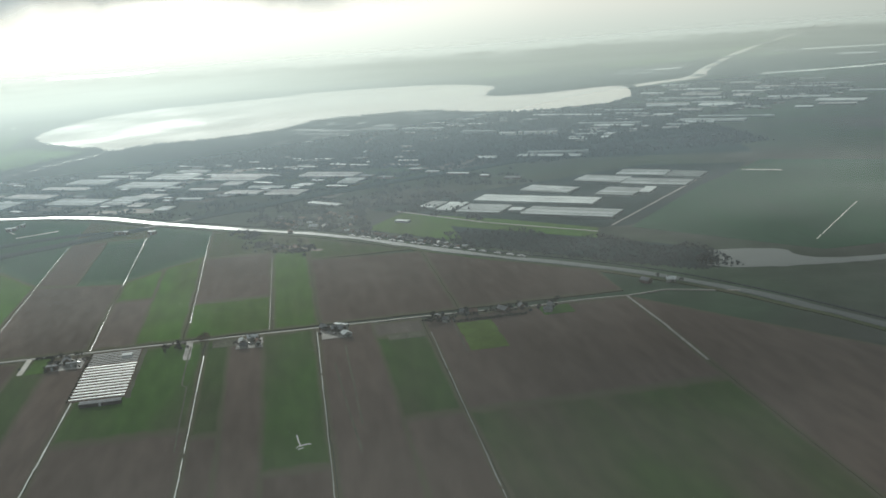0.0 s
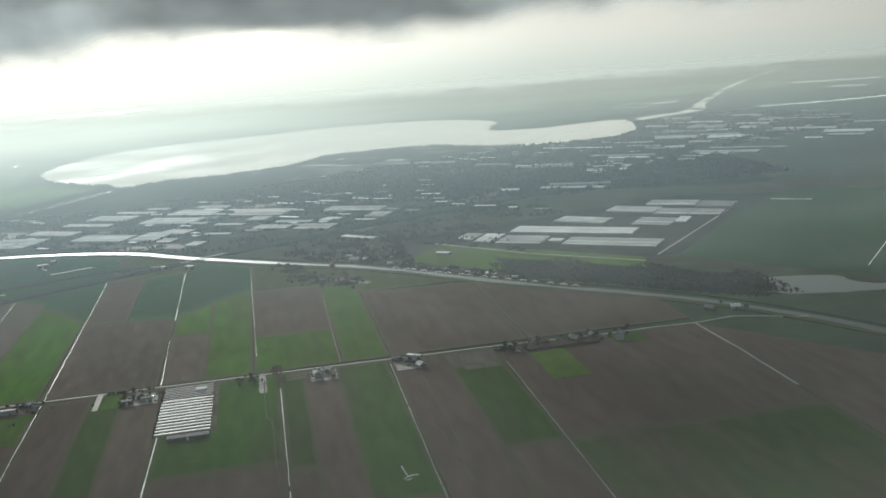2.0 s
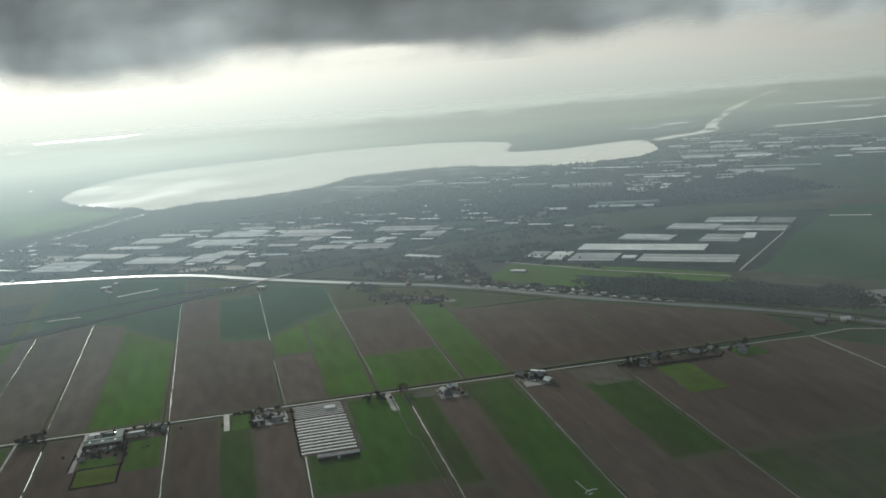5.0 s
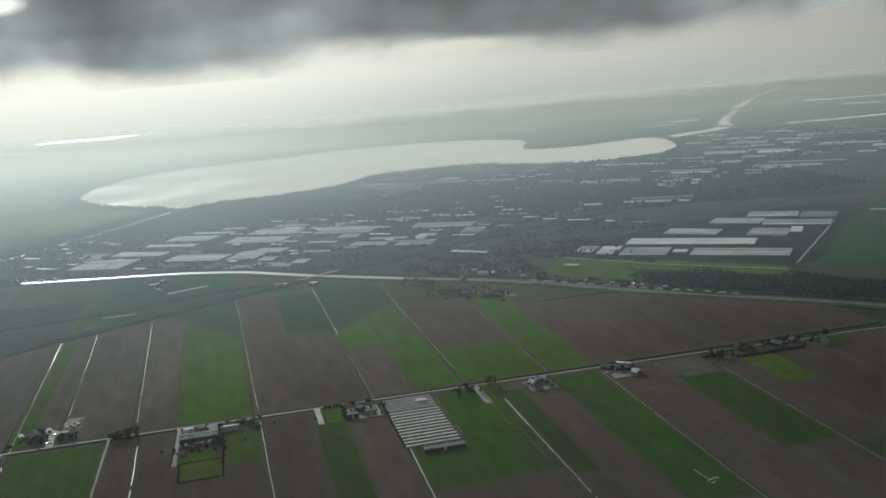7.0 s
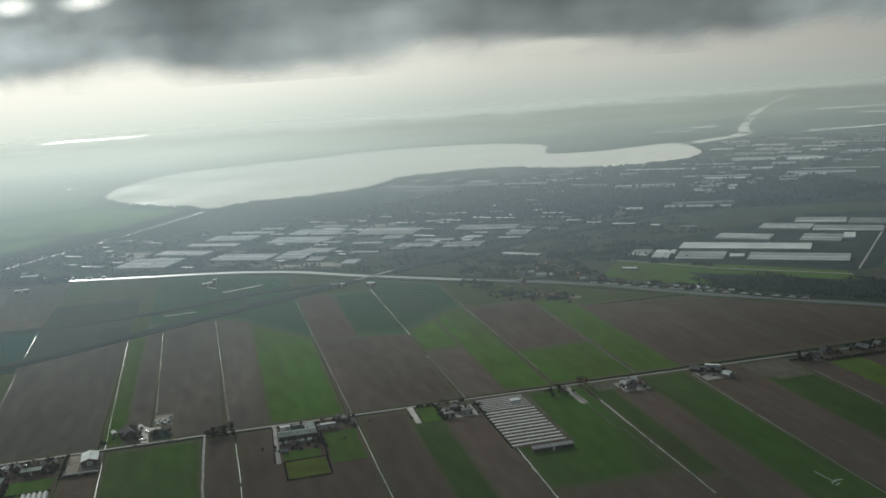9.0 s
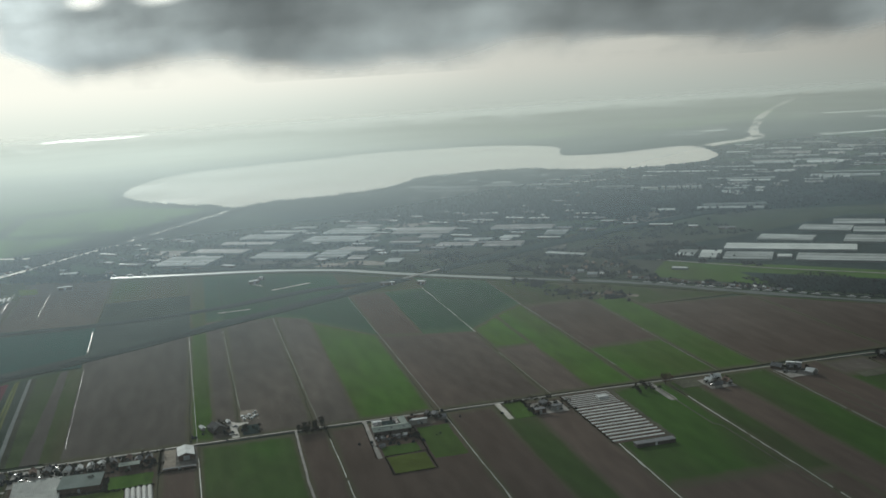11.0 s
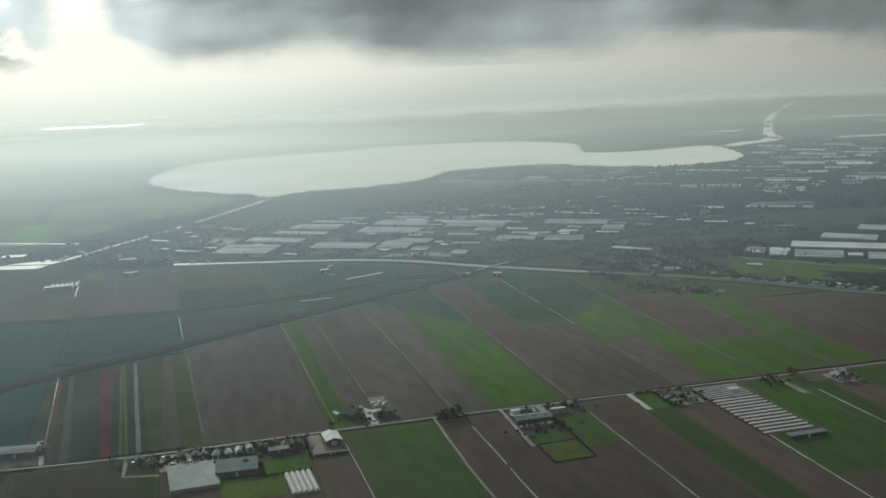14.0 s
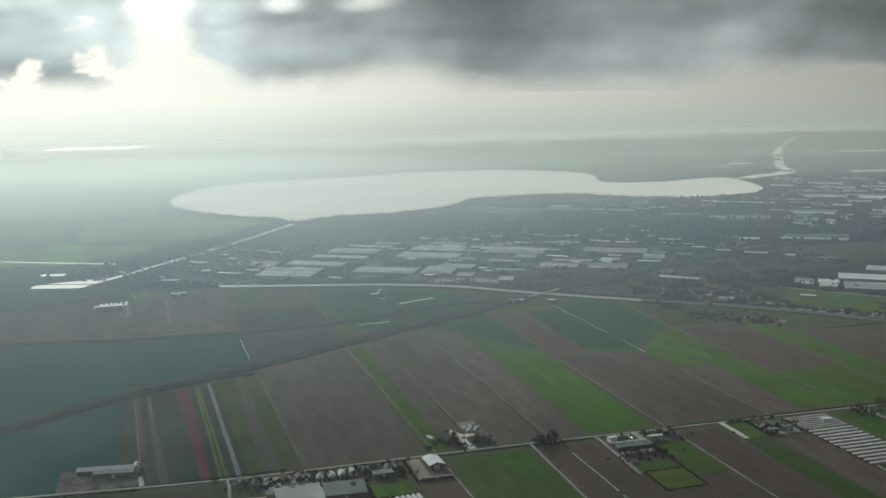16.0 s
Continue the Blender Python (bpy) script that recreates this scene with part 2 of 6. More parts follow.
BED_COVER = material("pale_crop_cover", (0.125, 0.132, 0.130), 1.0, 0.2, 0.05, 0.3, spec=0.0)
FAR_LAND = material("polder_land", (0.030, 0.047, 0.029), 1.0, 0.4, 0.004, 0.03, spec=0.0, tint=(0.036, 0.037, 0.033))
ROAD = material("worn_road", (0.185, 0.172, 0.150), 0.8, 0.2, 0.08, 1.0)
ASPHALT = material("dark_asphalt", (0.026, 0.034, 0.036), 1.0, 0.3, 0.05, 0.8, spec=0.0)
YARD_DULL = material("dull_stained_paving", (0.105, 0.098, 0.09), 1.0, 0.45, 0.15, 0.9, spec=0.0)
TRACK = material("faint_worn_track", (0.075, 0.074, 0.056), 1.0, 0.35, 0.06, 0.5, spec=0.0)
BANKSIDE = material("dull_teal_bank_grass", (0.034, 0.047, 0.042), 1.0, 0.4, 0.02, 0.25, spec=0.0, tint=(0.024, 0.034, 0.032))
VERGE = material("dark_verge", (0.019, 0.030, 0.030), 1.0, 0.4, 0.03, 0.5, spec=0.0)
CONCRETE = material("pale_concrete", (0.34, 0.32, 0.29), 0.95, 0.2, 0.1, 0.9, spec=0.05)
GRAVEL = material("yard_paving", (0.161, 0.149, 0.136), 0.9, 0.35, 0.12, 0.9)
SAND = material("pale_sandy_paving", (0.17, 0.145, 0.12), 0.95, 0.3, 0.1, 0.8, spec=0.05)
EARTH = material("bare_pale_earth", (0.098, 0.078, 0.058), 0.95, 0.3, 0.07, 0.8)
WALL_BRICK = material("brown_brick", (0.115, 0.085, 0.072), 0.95, 0.3, 0.3, 2.0, spec=0.05, per_object=0.2)
WALL_WHITE = material("white_render", (0.27, 0.262, 0.245), 0.95, 0.2, 0.3, 2.0, spec=0.05, per_object=0.25)
WALL_BRIGHT = material("bright_white_render", (0.62, 0.60, 0.56), 0.9, 0.2, 0.3, 2.0, spec=0.1, per_object=0.15)
WALL_DARK = material("dark_timber", (0.07, 0.06, 0.055), 0.85, 0.3, 0.3, 2.0, per_object=0.2)
ROOF_RED = material("red_tiles", (0.13, 0.085, 0.068), 0.95, 0.3, 0.3, 2.0, spec=0.05, per_object=0.25)
ROOF_GREY = material("grey_roof", (0.12, 0.12, 0.125), 0.95, 0.25, 0.3, 2.0, spec=0.05, per_object=0.3)
ROOF_SLATE = material("teal_grey_roof", (0.098, 0.120, 0.114), 0.95, 0.25, 0.12, 1.0, spec=0.05)
ROOF_DARK = material("dark_roof", (0.052, 0.052, 0.055), 0.95, 0.25, 0.3, 2.0, spec=0.05)
ROOF_PALE = material("pale_metal_roof", (0.42, 0.425, 0.42), 0.85, 0.2, 0.2, 1.2, spec=0.08, per_object=0.15)
ROOF_GREEN = material("grey_green_roof", (0.165, 0.188, 0.168), 0.95, 0.2, 0.15, 1.2, spec=0.05)
GLASS_ROOF = material("whitewashed_glass", (0.345, 0.36, 0.345), 0.7, 0.3, 0.04, 0.3, spec=0.1, per_object=0.35)
GLASS_DULL = material("dull_grey_glass", (0.175, 0.19, 0.18), 0.7, 0.3, 0.06, 0.4, spec=0.1)
GLASS_WHITE = material("bright_whitewashed_glass", (0.56, 0.57, 0.54), 0.7, 0.2, 0.03, 0.3, spec=0.1, per_object=0.2)
GLASS_WARM = material("rosy_weathered_glass", (0.36, 0.335, 0.315), 0.7, 0.3, 0.04, 0.3, spec=0.1, per_object=0.3)
GLASS_WALL = material("green_grey_glass_wall", (0.16, 0.18, 0.18), 0.6, 0.3, 0.05, 0.8, spec=0.3, per_object=0.2)
FILM = material("white_tunnel_film", (0.46, 0.46, 0.44), 0.50, 0.15, 0.1, 0.8, spec=0.3)
WINDOW = material("dark_window_glass", (0.03, 0.035, 0.04), 0.35, 0.1, 0.2, 1.0, spec=0.3)
LEAF = material("leaves", (0.022, 0.022, 0.017), 1.0, 0.45, 0.08, 0.9, spec=0.0, per_object=0.35)
LEAF_RUST = material("rust_brown_leaves", (0.085, 0.05, 0.032), 0.95, 0.4, 0.08, 0.9, spec=0.1, per_object=0.2)
WOODS = material("wood_canopy", (0.024, 0.029, 0.034), 1.0, 0.3, 0.006, 0.06, spec=0.0)
BARK = material("bark", (0.06, 0.05, 0.04), 0.95, 0.3, 0.4, 2.0)
HULL = material("white_hull", (0.30, 0.30, 0.295), 0.6, 0.2, 0.3, 2.0, per_object=0.3)
STEEL = material("galvanised_steel", (0.32, 0.33, 0.34), 0.7, 0.2, 0.3, 2.0, metal=0.2)
# paler bases paint reflected sky into the water; the dull copy leaves it out
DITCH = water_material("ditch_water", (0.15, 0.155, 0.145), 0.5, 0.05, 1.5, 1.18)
DITCH_NEAR = water_material("ditch_water_painted_shine", (0.34, 0.345, 0.32), 0.5, 0.05, 1.5, 1.18)
CANAL_DULL = water_material("canal_water_no_shine", (0.060, 0.066, 0.064), 0.6, 0.08, 2.5, 1.2)
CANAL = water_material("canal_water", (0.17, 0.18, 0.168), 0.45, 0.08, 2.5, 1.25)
POND = water_material("pond_water", (0.085, 0.09, 0.085), 0.6, 0.08, 2.5, 1.25)
FILM_MATT = material("dull_tunnel_film", (0.35, 0.345, 0.33), 0.8, 0.15, 0.1, 0.8, spec=0.08)
# near-white bases put the reflected sky and glitter into the water's colour
GLARE = water_material("water_painted_glitter", (0.8, 0.8, 0.74), 0.45, 0.08, 5.0, 1.6)
LAKE = water_material("lake_water_painted_shine", (0.60, 0.55, 0.485), 0.7, 0.08, 5.0, 1.2)


# ---- geometry helpers ----
def ease(v, a, b):
    v = max(0.0, min(1.0, (v - a) / (b - a)))
    return v * v * (3 - 2 * v)


def mesh(name, verts, faces, mat):
    me = bpy.data.meshes.new(name)
    me.from_pydata([tuple(v) for v in verts], [], faces)
    me.materials.append(mat)
    me.update()
    return me


def thing(name, label, category, x=0, y=0, z=0, turn=0, group="", kind=""):
    ob = new(name)
    ob.matrix_world = pose(x, y, z, 0, 0, turn)
    return tagged(ob, label, category, group, kind)


def part(name, me, parent, label="", at=None):
    ob = new(name, me)
    ob.parent = parent
    if at:
        ob.location = at
    return tagged(ob, label)


def box_geo(x0, x1, y0, y1, z0, z1):
    v = [(x, y, z) for z in (z0, z1) for x, y in ((x0, y0), (x1, y0), (x1, y1), (x0, y1))]
    return v, [(3, 2, 1, 0), (4, 5, 6, 7), (0, 1, 5, 4), (1, 2, 6, 5), (2, 3, 7, 6), (3, 0, 4, 7)]


def join_geo(*geos):
    verts, faces = [], []
    for v, f in geos:
        k = len(verts)
        verts += v
        faces += [tuple(i + k for i in face) for face in f]
    return verts, faces


def slab(name, outline, z0, z1, mat, label, category="field"):
    """A flat piece of ground with edges, from its outline."""
    n = len(outline)
    verts = [(x, y, z0) for x, y in outline] + [(x, y, z1) for x, y in outline]
    faces = [tuple(range(n, 2 * n))] + [(i, (i + 1) % n, n + (i + 1) % n, n + i) for i in range(n)]
    ob = new(name, mesh(name, verts, faces, mat))
    return tagged(ob, label, category, kind="structure")


def wiggly(points, step, amount, seed):
    """A line through points, cut into short pieces and made uneven."""
    out = []
    for a, b in zip(points, points[1:]):
        k = max(1, round(math.dist(a, b) / step))
        for i in range(k):
            p = Vector(a).lerp(Vector(b), i / k)
            s = noise.noise(Vector((p.x / step * 0.7, p.y / step * 0.7, seed)))
            q = noise.noise(Vector((p.y / step * 0.7, p.x / step * 0.7, seed + 9)))
            out.append((p.x + amount * s, p.y + amount * q))
    return out + [points[-1]]


def smooth(points, closed=False, times=3):
    for _ in range(times):
        pairs = list(zip(points, points[1:] + ([points[0]] if closed else [])))
        new_points = [] if closed else [points[0]]
        for a, b in pairs:
            new_points += [tuple(np.array(a) * 0.75 + np.array(b) * 0.25), tuple(np.array(a) * 0.25 + np.array(b) * 0.75)]
        points = new_points + ([] if closed else [points[-1]])
    return [(float(x), float(y)) for x, y in points]


def ribbon_geo(points, width, z0, z1, vary=0.0, seed=0):
    verts, faces = [], []
    n = len(points)
    for i, p in enumerate(points):
        a, b = Vector(points[max(i - 1, 0)]), Vector(points[min(i + 1, n - 1)])
        d = (b - a).normalized()
        s = Vector((-d.y, d.x)) * width / 2
        k = 1 + vary * noise.noise(Vector((p[0] * 0.03, p[1] * 0.03, seed)))
        for q in (Vector(p) + s * k, Vector(p) - s * k):
            verts += [(q.x, q.y, z0), (q.x, q.y, z1)]
    for i in range(n - 1):
        k = 4 * i
        faces += [(k + 1, k + 3, k + 7, k + 5), (k, k + 1, k + 5, k + 4), (k + 3, k + 2, k + 6, k + 7)]
    k = 4 * (n - 1)
    faces += [(0, 2, 3, 1), (k, k + 1, k + 3, k + 2)]
    return verts, faces


def ribbon(name, points, width, z0, z1, mat, label, category, vary=0.0):
    ob = new(name, mesh(name, *ribbon_geo(points, width, z0, z1, vary, len(points)), mat))
    return tagged(ob, label, category, kind="structure")


BED = -0.6        # level of the ground sheet; the polder's fields stand above it and the ditches lie between them

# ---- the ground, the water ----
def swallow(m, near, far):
    """Fade a surface to clear with distance, imitating haze: the sky's horizon colour shows through."""
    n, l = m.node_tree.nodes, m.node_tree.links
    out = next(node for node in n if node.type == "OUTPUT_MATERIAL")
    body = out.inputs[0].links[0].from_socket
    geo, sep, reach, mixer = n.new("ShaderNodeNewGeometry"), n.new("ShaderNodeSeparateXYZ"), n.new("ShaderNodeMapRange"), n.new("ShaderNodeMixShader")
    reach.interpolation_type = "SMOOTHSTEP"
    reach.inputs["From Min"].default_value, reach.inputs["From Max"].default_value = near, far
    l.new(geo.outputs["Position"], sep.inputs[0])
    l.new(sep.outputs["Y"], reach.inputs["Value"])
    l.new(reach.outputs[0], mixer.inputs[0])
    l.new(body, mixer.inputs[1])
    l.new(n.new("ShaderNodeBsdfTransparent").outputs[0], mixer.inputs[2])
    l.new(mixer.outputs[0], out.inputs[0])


# distance haze imitated by fading the far land out
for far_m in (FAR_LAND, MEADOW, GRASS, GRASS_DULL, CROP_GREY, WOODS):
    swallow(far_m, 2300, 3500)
ground = new("ground", mesh("ground", *box_geo(-7000, 7000, -3000, 6500, BED - 2, BED), FAR_LAND))
tagged(ground, "flat dull green and brown polder land", "ground", kind="structure")


def quad(x0, x1, y0, y1):
    return [(x0, y0), (x1, y0), (x1, y1), (x0, y1)]


def canal_y(x):
    """The polder side of the ring canal."""
    line = ((-1200, 860), (-327, 575), (-209, 528), (-94, 494), (12, 414), (132, 312), (202, 262), (292, 152), (380, 68), (470, -88), (560, -330))
    for (xa, ya), (xb, yb) in zip(line, line[1:]):
        if xa <= x <= xb:
            return ya + (yb - ya) * (x - xa) / (xb - xa)
    return -330


GAP = 0.2
field_rng = random.Random(2)


def field(quad_outline, top, mat, label):
    """A field with worn edges: a rim round its inner part."""
    (a, la), (b, lb), (_, hb), (_, ha) = quad_outline
    outer = wiggly(quad_outline + [quad_outline[0]], 9, 1.0, 1)[:-1]
    ix, inner = min(0.8 if mat is SHADE_TEAL else 4.0, (b - a) * 0.25), []
    for x, y in outer:
        x2 = min(max(x, a + ix), b - ix)
        s = (x2 - a) / (b - a)
        lo, hi = la + (lb - la) * s, ha + (hb - ha) * s
        # shade-coloured fields blend over a wider rim, like a soft shadow edge
        iy = min(26.0 if mat in (SHADE_TEAL, SHADE_BLUE) else 9.0, (hi - lo) * 0.3)
        inner.append((x2, min(max(y, lo + iy), hi - iy)))
    n = len(outer)
    verts = [(x, y, BED) for x, y in outer] + [(x, y, top) for x, y in outer] + [(x, y, top) for x, y in inner]
    faces = [tuple(range(2 * n, 3 * n))]
    for i in range(n):
        j = (i + 1) % n
        faces += [(i, j, n + j, n + i), (n + i, n + j, 2 * n + j, 2 * n + i)]
    me = mesh("field", verts, faces, mat)
    me.attributes.new("edge", "FLOAT", "POINT").data.foreach_set("value", [1.0] * (2 * n) + [0.0] * n)
    return tagged(new("field", me), label, "field", kind="structure")


def column(x0, x1, pieces):
    """Fields between two ditches: pieces of (y0, y1, material, label); the last may end at the canal."""
    for y0, y1, mat, label in pieces:
        a, b = x0 + GAP, x1 - GAP
        (la, lb), (ha, hb) = [v if isinstance(v, tuple) else (v, v) for v in (y0, y1)]
        outline = [(a, la), (b, lb), (b, min(hb, canal_y(b) - 8)), (a, min(ha, canal_y(a) - 8))]
        field(outline, field_rng.uniform(-0.05, 0.0), mat, label)


BROWN = "bare brown ploughed field beside the ditch"
DARK = "dark ploughed field beside the ditch"
GREEN = "bright green grass field beside the ditch"
DULL = "dull green field with worn patches"
BLUE = "field painted dark blue-green as in cloud shadow"
TOP = 14.2          # north edge of the lane
# the blue-green pieces paint a cloud shadow onto the fields
column(-760, -470, [(-300, 130, GRASS_DULL, DULL), (130, 330, SHADE_BLUE, BLUE), (330, 900, SOIL, BROWN)])
column(-470, -332, [(17, 226, SHADE_BLUE, BLUE), (226, 345, SHADE_BLUE, BLUE), (345, 480, SOIL, BROWN), (480, 900, GRASS_DULL, DULL)])
column(-332, -248, [(205, 330, SHADE_BLUE, BLUE), (330, 900, SOIL, BROWN)])
column(-248, -173, [(TOP, (228, 270), SOIL_COOL, DARK), ((228, 270), 335, BANKSIDE, "dull grey-green field between the roads"), (335, 420, CROP_TEAL, "dark teal-green field beside the road"), (420, 900, GRASS_DULL, DULL)])
column(-173, -159, [(TOP, 268, GRASS, "narrow bright green grass strip"), (268, 900, GRASS_DULL, DULL)])
column(-160.5, -146, [(TOP, 300, SOIL, BROWN), (300, 900, SHADE_TEAL, BLUE)])
column(-146, -105, [(TOP, 290, SOIL, BROWN), (290, 900, SHADE_TEAL, BLUE)])
column(-105, -79, [(TOP, (292, 272), SOIL, BROWN), ((292, 272), 900, SHADE_TEAL, BLUE)])
column(-80.5, -36.5, [(TOP, (262, 196), GRASS, GREEN), ((262, 196), 900, SHADE_TEAL, BLUE)])
column(-36.5, 32, [(TOP, (192, 174), SOIL_WARM, BROWN), (340, 900, GRASS_DULL, DULL)])
# darker soil stands for the same cloud shadow here
column(-36.5, -4, [((192, 183.5), 340, SOIL_DARK, DARK)])
column(-4, 32, [((183.5, 174), 340, SHADE_TEAL, BLUE)])
column(32, 60, [(TOP, 122, SOIL_WARM, BROWN), (122, (180, 212), GRASS, GREEN), ((180, 212), 900, SHADE_TEAL, BLUE)])
column(58.5, 89, [(TOP, (212, 240), GRASS, GREEN), ((212, 240), 900, SHADE_TEAL, BLUE)])
column(89, 143.5, [(TOP, 96, GRASS, GREEN), (96, 230, SOIL_DARK, BROWN), (230, 900, GRASS_DULL, DULL)])
column(143.5, 173, [(TOP, 230, GRASS, GREEN), (230, 900, GRASS_DULL, DULL)])
column(173, 262, [(TOP, 190, SOIL_DARK, BROWN), (190, 900, GRASS_DULL, DULL)])
column(262, 372, [(TOP, 900, SOIL_DARK, BROWN)])
LOW = -420
column(-760, -332, [(LOW, 15, GRASS_DULL, DULL)])
column(-332, -262, [(LOW, 10, GRASS_DULL, DULL)])
column(-262, -188, [(LOW, 10, SOIL_DARK, DARK)])
column(-188, -168, [(LOW, 10, SOIL_DARK, DARK)])
column(-168, -117, [(LOW, 8.5, GRASS_DEEP, GREEN)])
column(-117, -99, [(LOW, 8.5, SOIL_DARK, DARK)])
column(-99, -32, [(LOW, 8.5, SOIL_DARK, DARK)])
column(-32, -4, [(LOW, 8.5, SOIL_DARK, DARK)])
column(-5.5, 15, [(LOW, 8.5, GRASS_DULL, DULL)])
column(13.5, 38, [(LOW, 8.5, SOIL_DARK, DARK)])
column(38, 103.5, [(LOW, -130, SOIL_DARK, DARK), (-130, 8.5, GRASS_DEEP, GREEN)])
column(103.5, 119, [(LOW, -140, SOIL_DARK, DARK), (-140, 8.5, GRASS_DEEP, GREEN)])
column(117.5, 139, [(LOW, 8.5, SOIL_DARK, DARK)])
column(137.5, 170, [(LOW, -190, SOIL_DARK, DARK), (-190, 8.5, GRASS_DEEP, GREEN)])
column(170, 206, [(LOW, 8.5, SOIL_DARK, DARK)])
column(204.5, 236, [(LOW, -150, SOIL_DARK, DARK), (-150, -24, GRASS_DEEP, GREEN), (-24, 5, SOIL, BROWN)])
column(236, 370, [(LOW, -150, GRASS_DULL, DULL), (-150, 2, SOIL_DARK, DARK)])
column(370, 600, [(LOW, 2, SOIL_DARK, DARK)])

# flower and vegetable beds
for bed, (x0, x1, x2, x3, mat, label) in enumerate(((-320.2, -316.2, -327.6, -324.2, SOIL_DARK, "bare dark bed"), (-316.2, -311.8, -324.2, -319.5, CROP_GREY, "grey-green vegetable bed"), (-311.8, -307.0, -319.5, -317.0, SOIL_COOL, "bare greyish bed"),
                                                    (-307.0, -292.0, -317.0, -302.6, CROP_TEAL, "wide dark teal vegetable bed"), (-292.0, -291.6, -302.6, -300.6, CROP_GREY, "narrow grey-green vegetable bed"),
                                                    (-291.6, -286.2, -300.6, -292.5, TULIP_RED, "bed of red tulips in flower"), (-286.2, -282.3, -292.5, -288.9, CROP_TEAL, "dark teal vegetable bed"),
                                                    (-282.3, -280.9, -288.9, -287.5, TULIP_YELLOW, "narrow bed of yellow tulips in flower"), (-280.9, -279.2, -287.5, -287.2, CROP_OLIVE, "narrow olive-green vegetable bed"), (-279.2, -277.6, -287.2, -285.8, TULIP_YELLOW, "narrow bed of yellow tulips in flower"),
                                                    (-277.6, -273.7, -285.8, -280.5, CROP_TEAL, "dark teal vegetable bed"), (-273.7, -271.2, -280.5, -278.4, BED_COVER, "pale covered vegetable bed"),
                                                    (-271.2, -267.6, -278.4, -275.0, CROP_GREY, "grey-green vegetable bed"), (-267.6, -260.6, -275.0, -260.5, CROP_OLIVE, "olive-green vegetable bed"), (-260.6, -251.0, -260.5, -255.5, SOIL_COOL, "bare dark bed"), (-251.0, -239.8, -255.5, -246.4, GRASS_DULL, "dull green vegetable bed"))):
    y2, y3 = 180 + 0.43 * (x2 + 301), 180 + 0.43 * (x3 + 301)
    rim = wiggly([(x0, 17), (x2, y2)], 7, 0.35, x0), wiggly([(x3, y3), (x1, 17)], 7, 0.35, x1)
    slab("flower_bed" if "tulips" in label else "field", rim[0] + rim[1], BED, 0.03 + 0.02 * (bed % 2), mat, label)

# ditches: real water between the fields
ditch_rng = random.Random(3)
for x, x2, y0, y1, w, label in ((-320.6, -328, 30, 200, 0.9, "narrow ditch"), (-239.4, -245.4, 36, 205, 1.0, "narrow ditch"), (-247.5, -249.5, 247, 316, 4.2, "wide ditch full of bright water"),
                                (-169, -174, 14, 268, 1.4, "narrow ditch"), (-144, -148, 66, 268, 1.0, "narrow ditch"), (-102, -107, 18, 290, 1.4, "narrow ditch"),
                                (-33, -38, 14, 332, 1.4, "narrow ditch"), (34, 32, 14, 116, 1.4, "narrow ditch"), (32, 30, 170, 345, 2.0, "narrow ditch"), (91, 88, 50, 326, 1.3, "narrow ditch"),
                                (142, 144, 16, 217, 1.0, "narrow ditch"), (-166, -168.5, -160, -3, 1.4, "narrow ditch"), (-97.5, -99.5, -180, -4, 1.5, "narrow ditch"),
                                (-31, -33, -200, 6, 1.6, "narrow ditch"), (36, 40, -260, 7, 1.7, "narrow ditch"), (103.2, 104, -300, -14, 1.4, "narrow ditch"),
                                (167.5, 171, -300, 2, 1.5, "narrow ditch"), (234, 238, -300, -20, 1.5, "narrow ditch"), (-338, -341, 430, 520, 2.2, "narrow ditch"), (-303, -305, 400, 500, 1.8, "narrow ditch")):
    steps = max(1, round((y1 - y0) / 70))
    for k in range(steps):
        a, e = k / steps, (k + ditch_rng.uniform(0.90, 1.0)) / steps
        ends = [(x + (x2 - x) * s, y0 + (y1 - y0) * s) for s in (a, e)]
        # the paler copy marks ditches whose sky reflection is painted brighter
        ribbon("ditch", wiggly(ends, 9, 0.3, x + k), w * ditch_rng.uniform(0.19, 0.30) * (1.05 if y0 < 0 else 0.54), BED, 0.06, DITCH_NEAR if y0 < 0 and x < 120 or y0 == 170 else DITCH, label + " with sky shine painted in", "ditch", 0.8)

canal_mid = smooth([(-1200, 872), (-700, 700), (-400, 606), (-327, 583), (-209, 537), (-94, 504), (-20, 463), (12, 426), (132, 324), (202, 272), (292, 160), (380, 78), (430, 10), (475, -80), (540, -250), (620, -520)], times=2)
cut = next(i for i, p in enumerate(canal_mid) if p[0] > 95)
first = next(i for i, p in enumerate(canal_mid) if p[0] > -278)
# one canal in two colours: sky reflection painted west, left out east
ribbon("canal", wiggly(canal_mid[first:cut + 1], 18, 1.2, 4), 8.4, BED, BED + 0.25, CANAL, "wide ring canal, sky shine painted in its pale colour", "canal", 0.3)
ribbon("canal", wiggly(canal_mid[cut:], 18, 2.0, 6), 7.5, BED, BED + 0.25, CANAL_DULL, "ring canal stretch coloured dull, no sky shine painted", "canal", 0.6)
ribbon("canal_bank", wiggly([(x - 3, y - 12.5) for x, y in canal_mid], 16, 1.5, 5), 3.5, BED, 0.15, GRASS_DULL, "dull grassy canal bank", "bank", 0.8)
ribbon("canal_road", [(x + 5, y + 11.5) for x, y in canal_mid], 1.1, BED, 0.1, ASPHALT, "worn dark road along the canal", "road", 0.1)

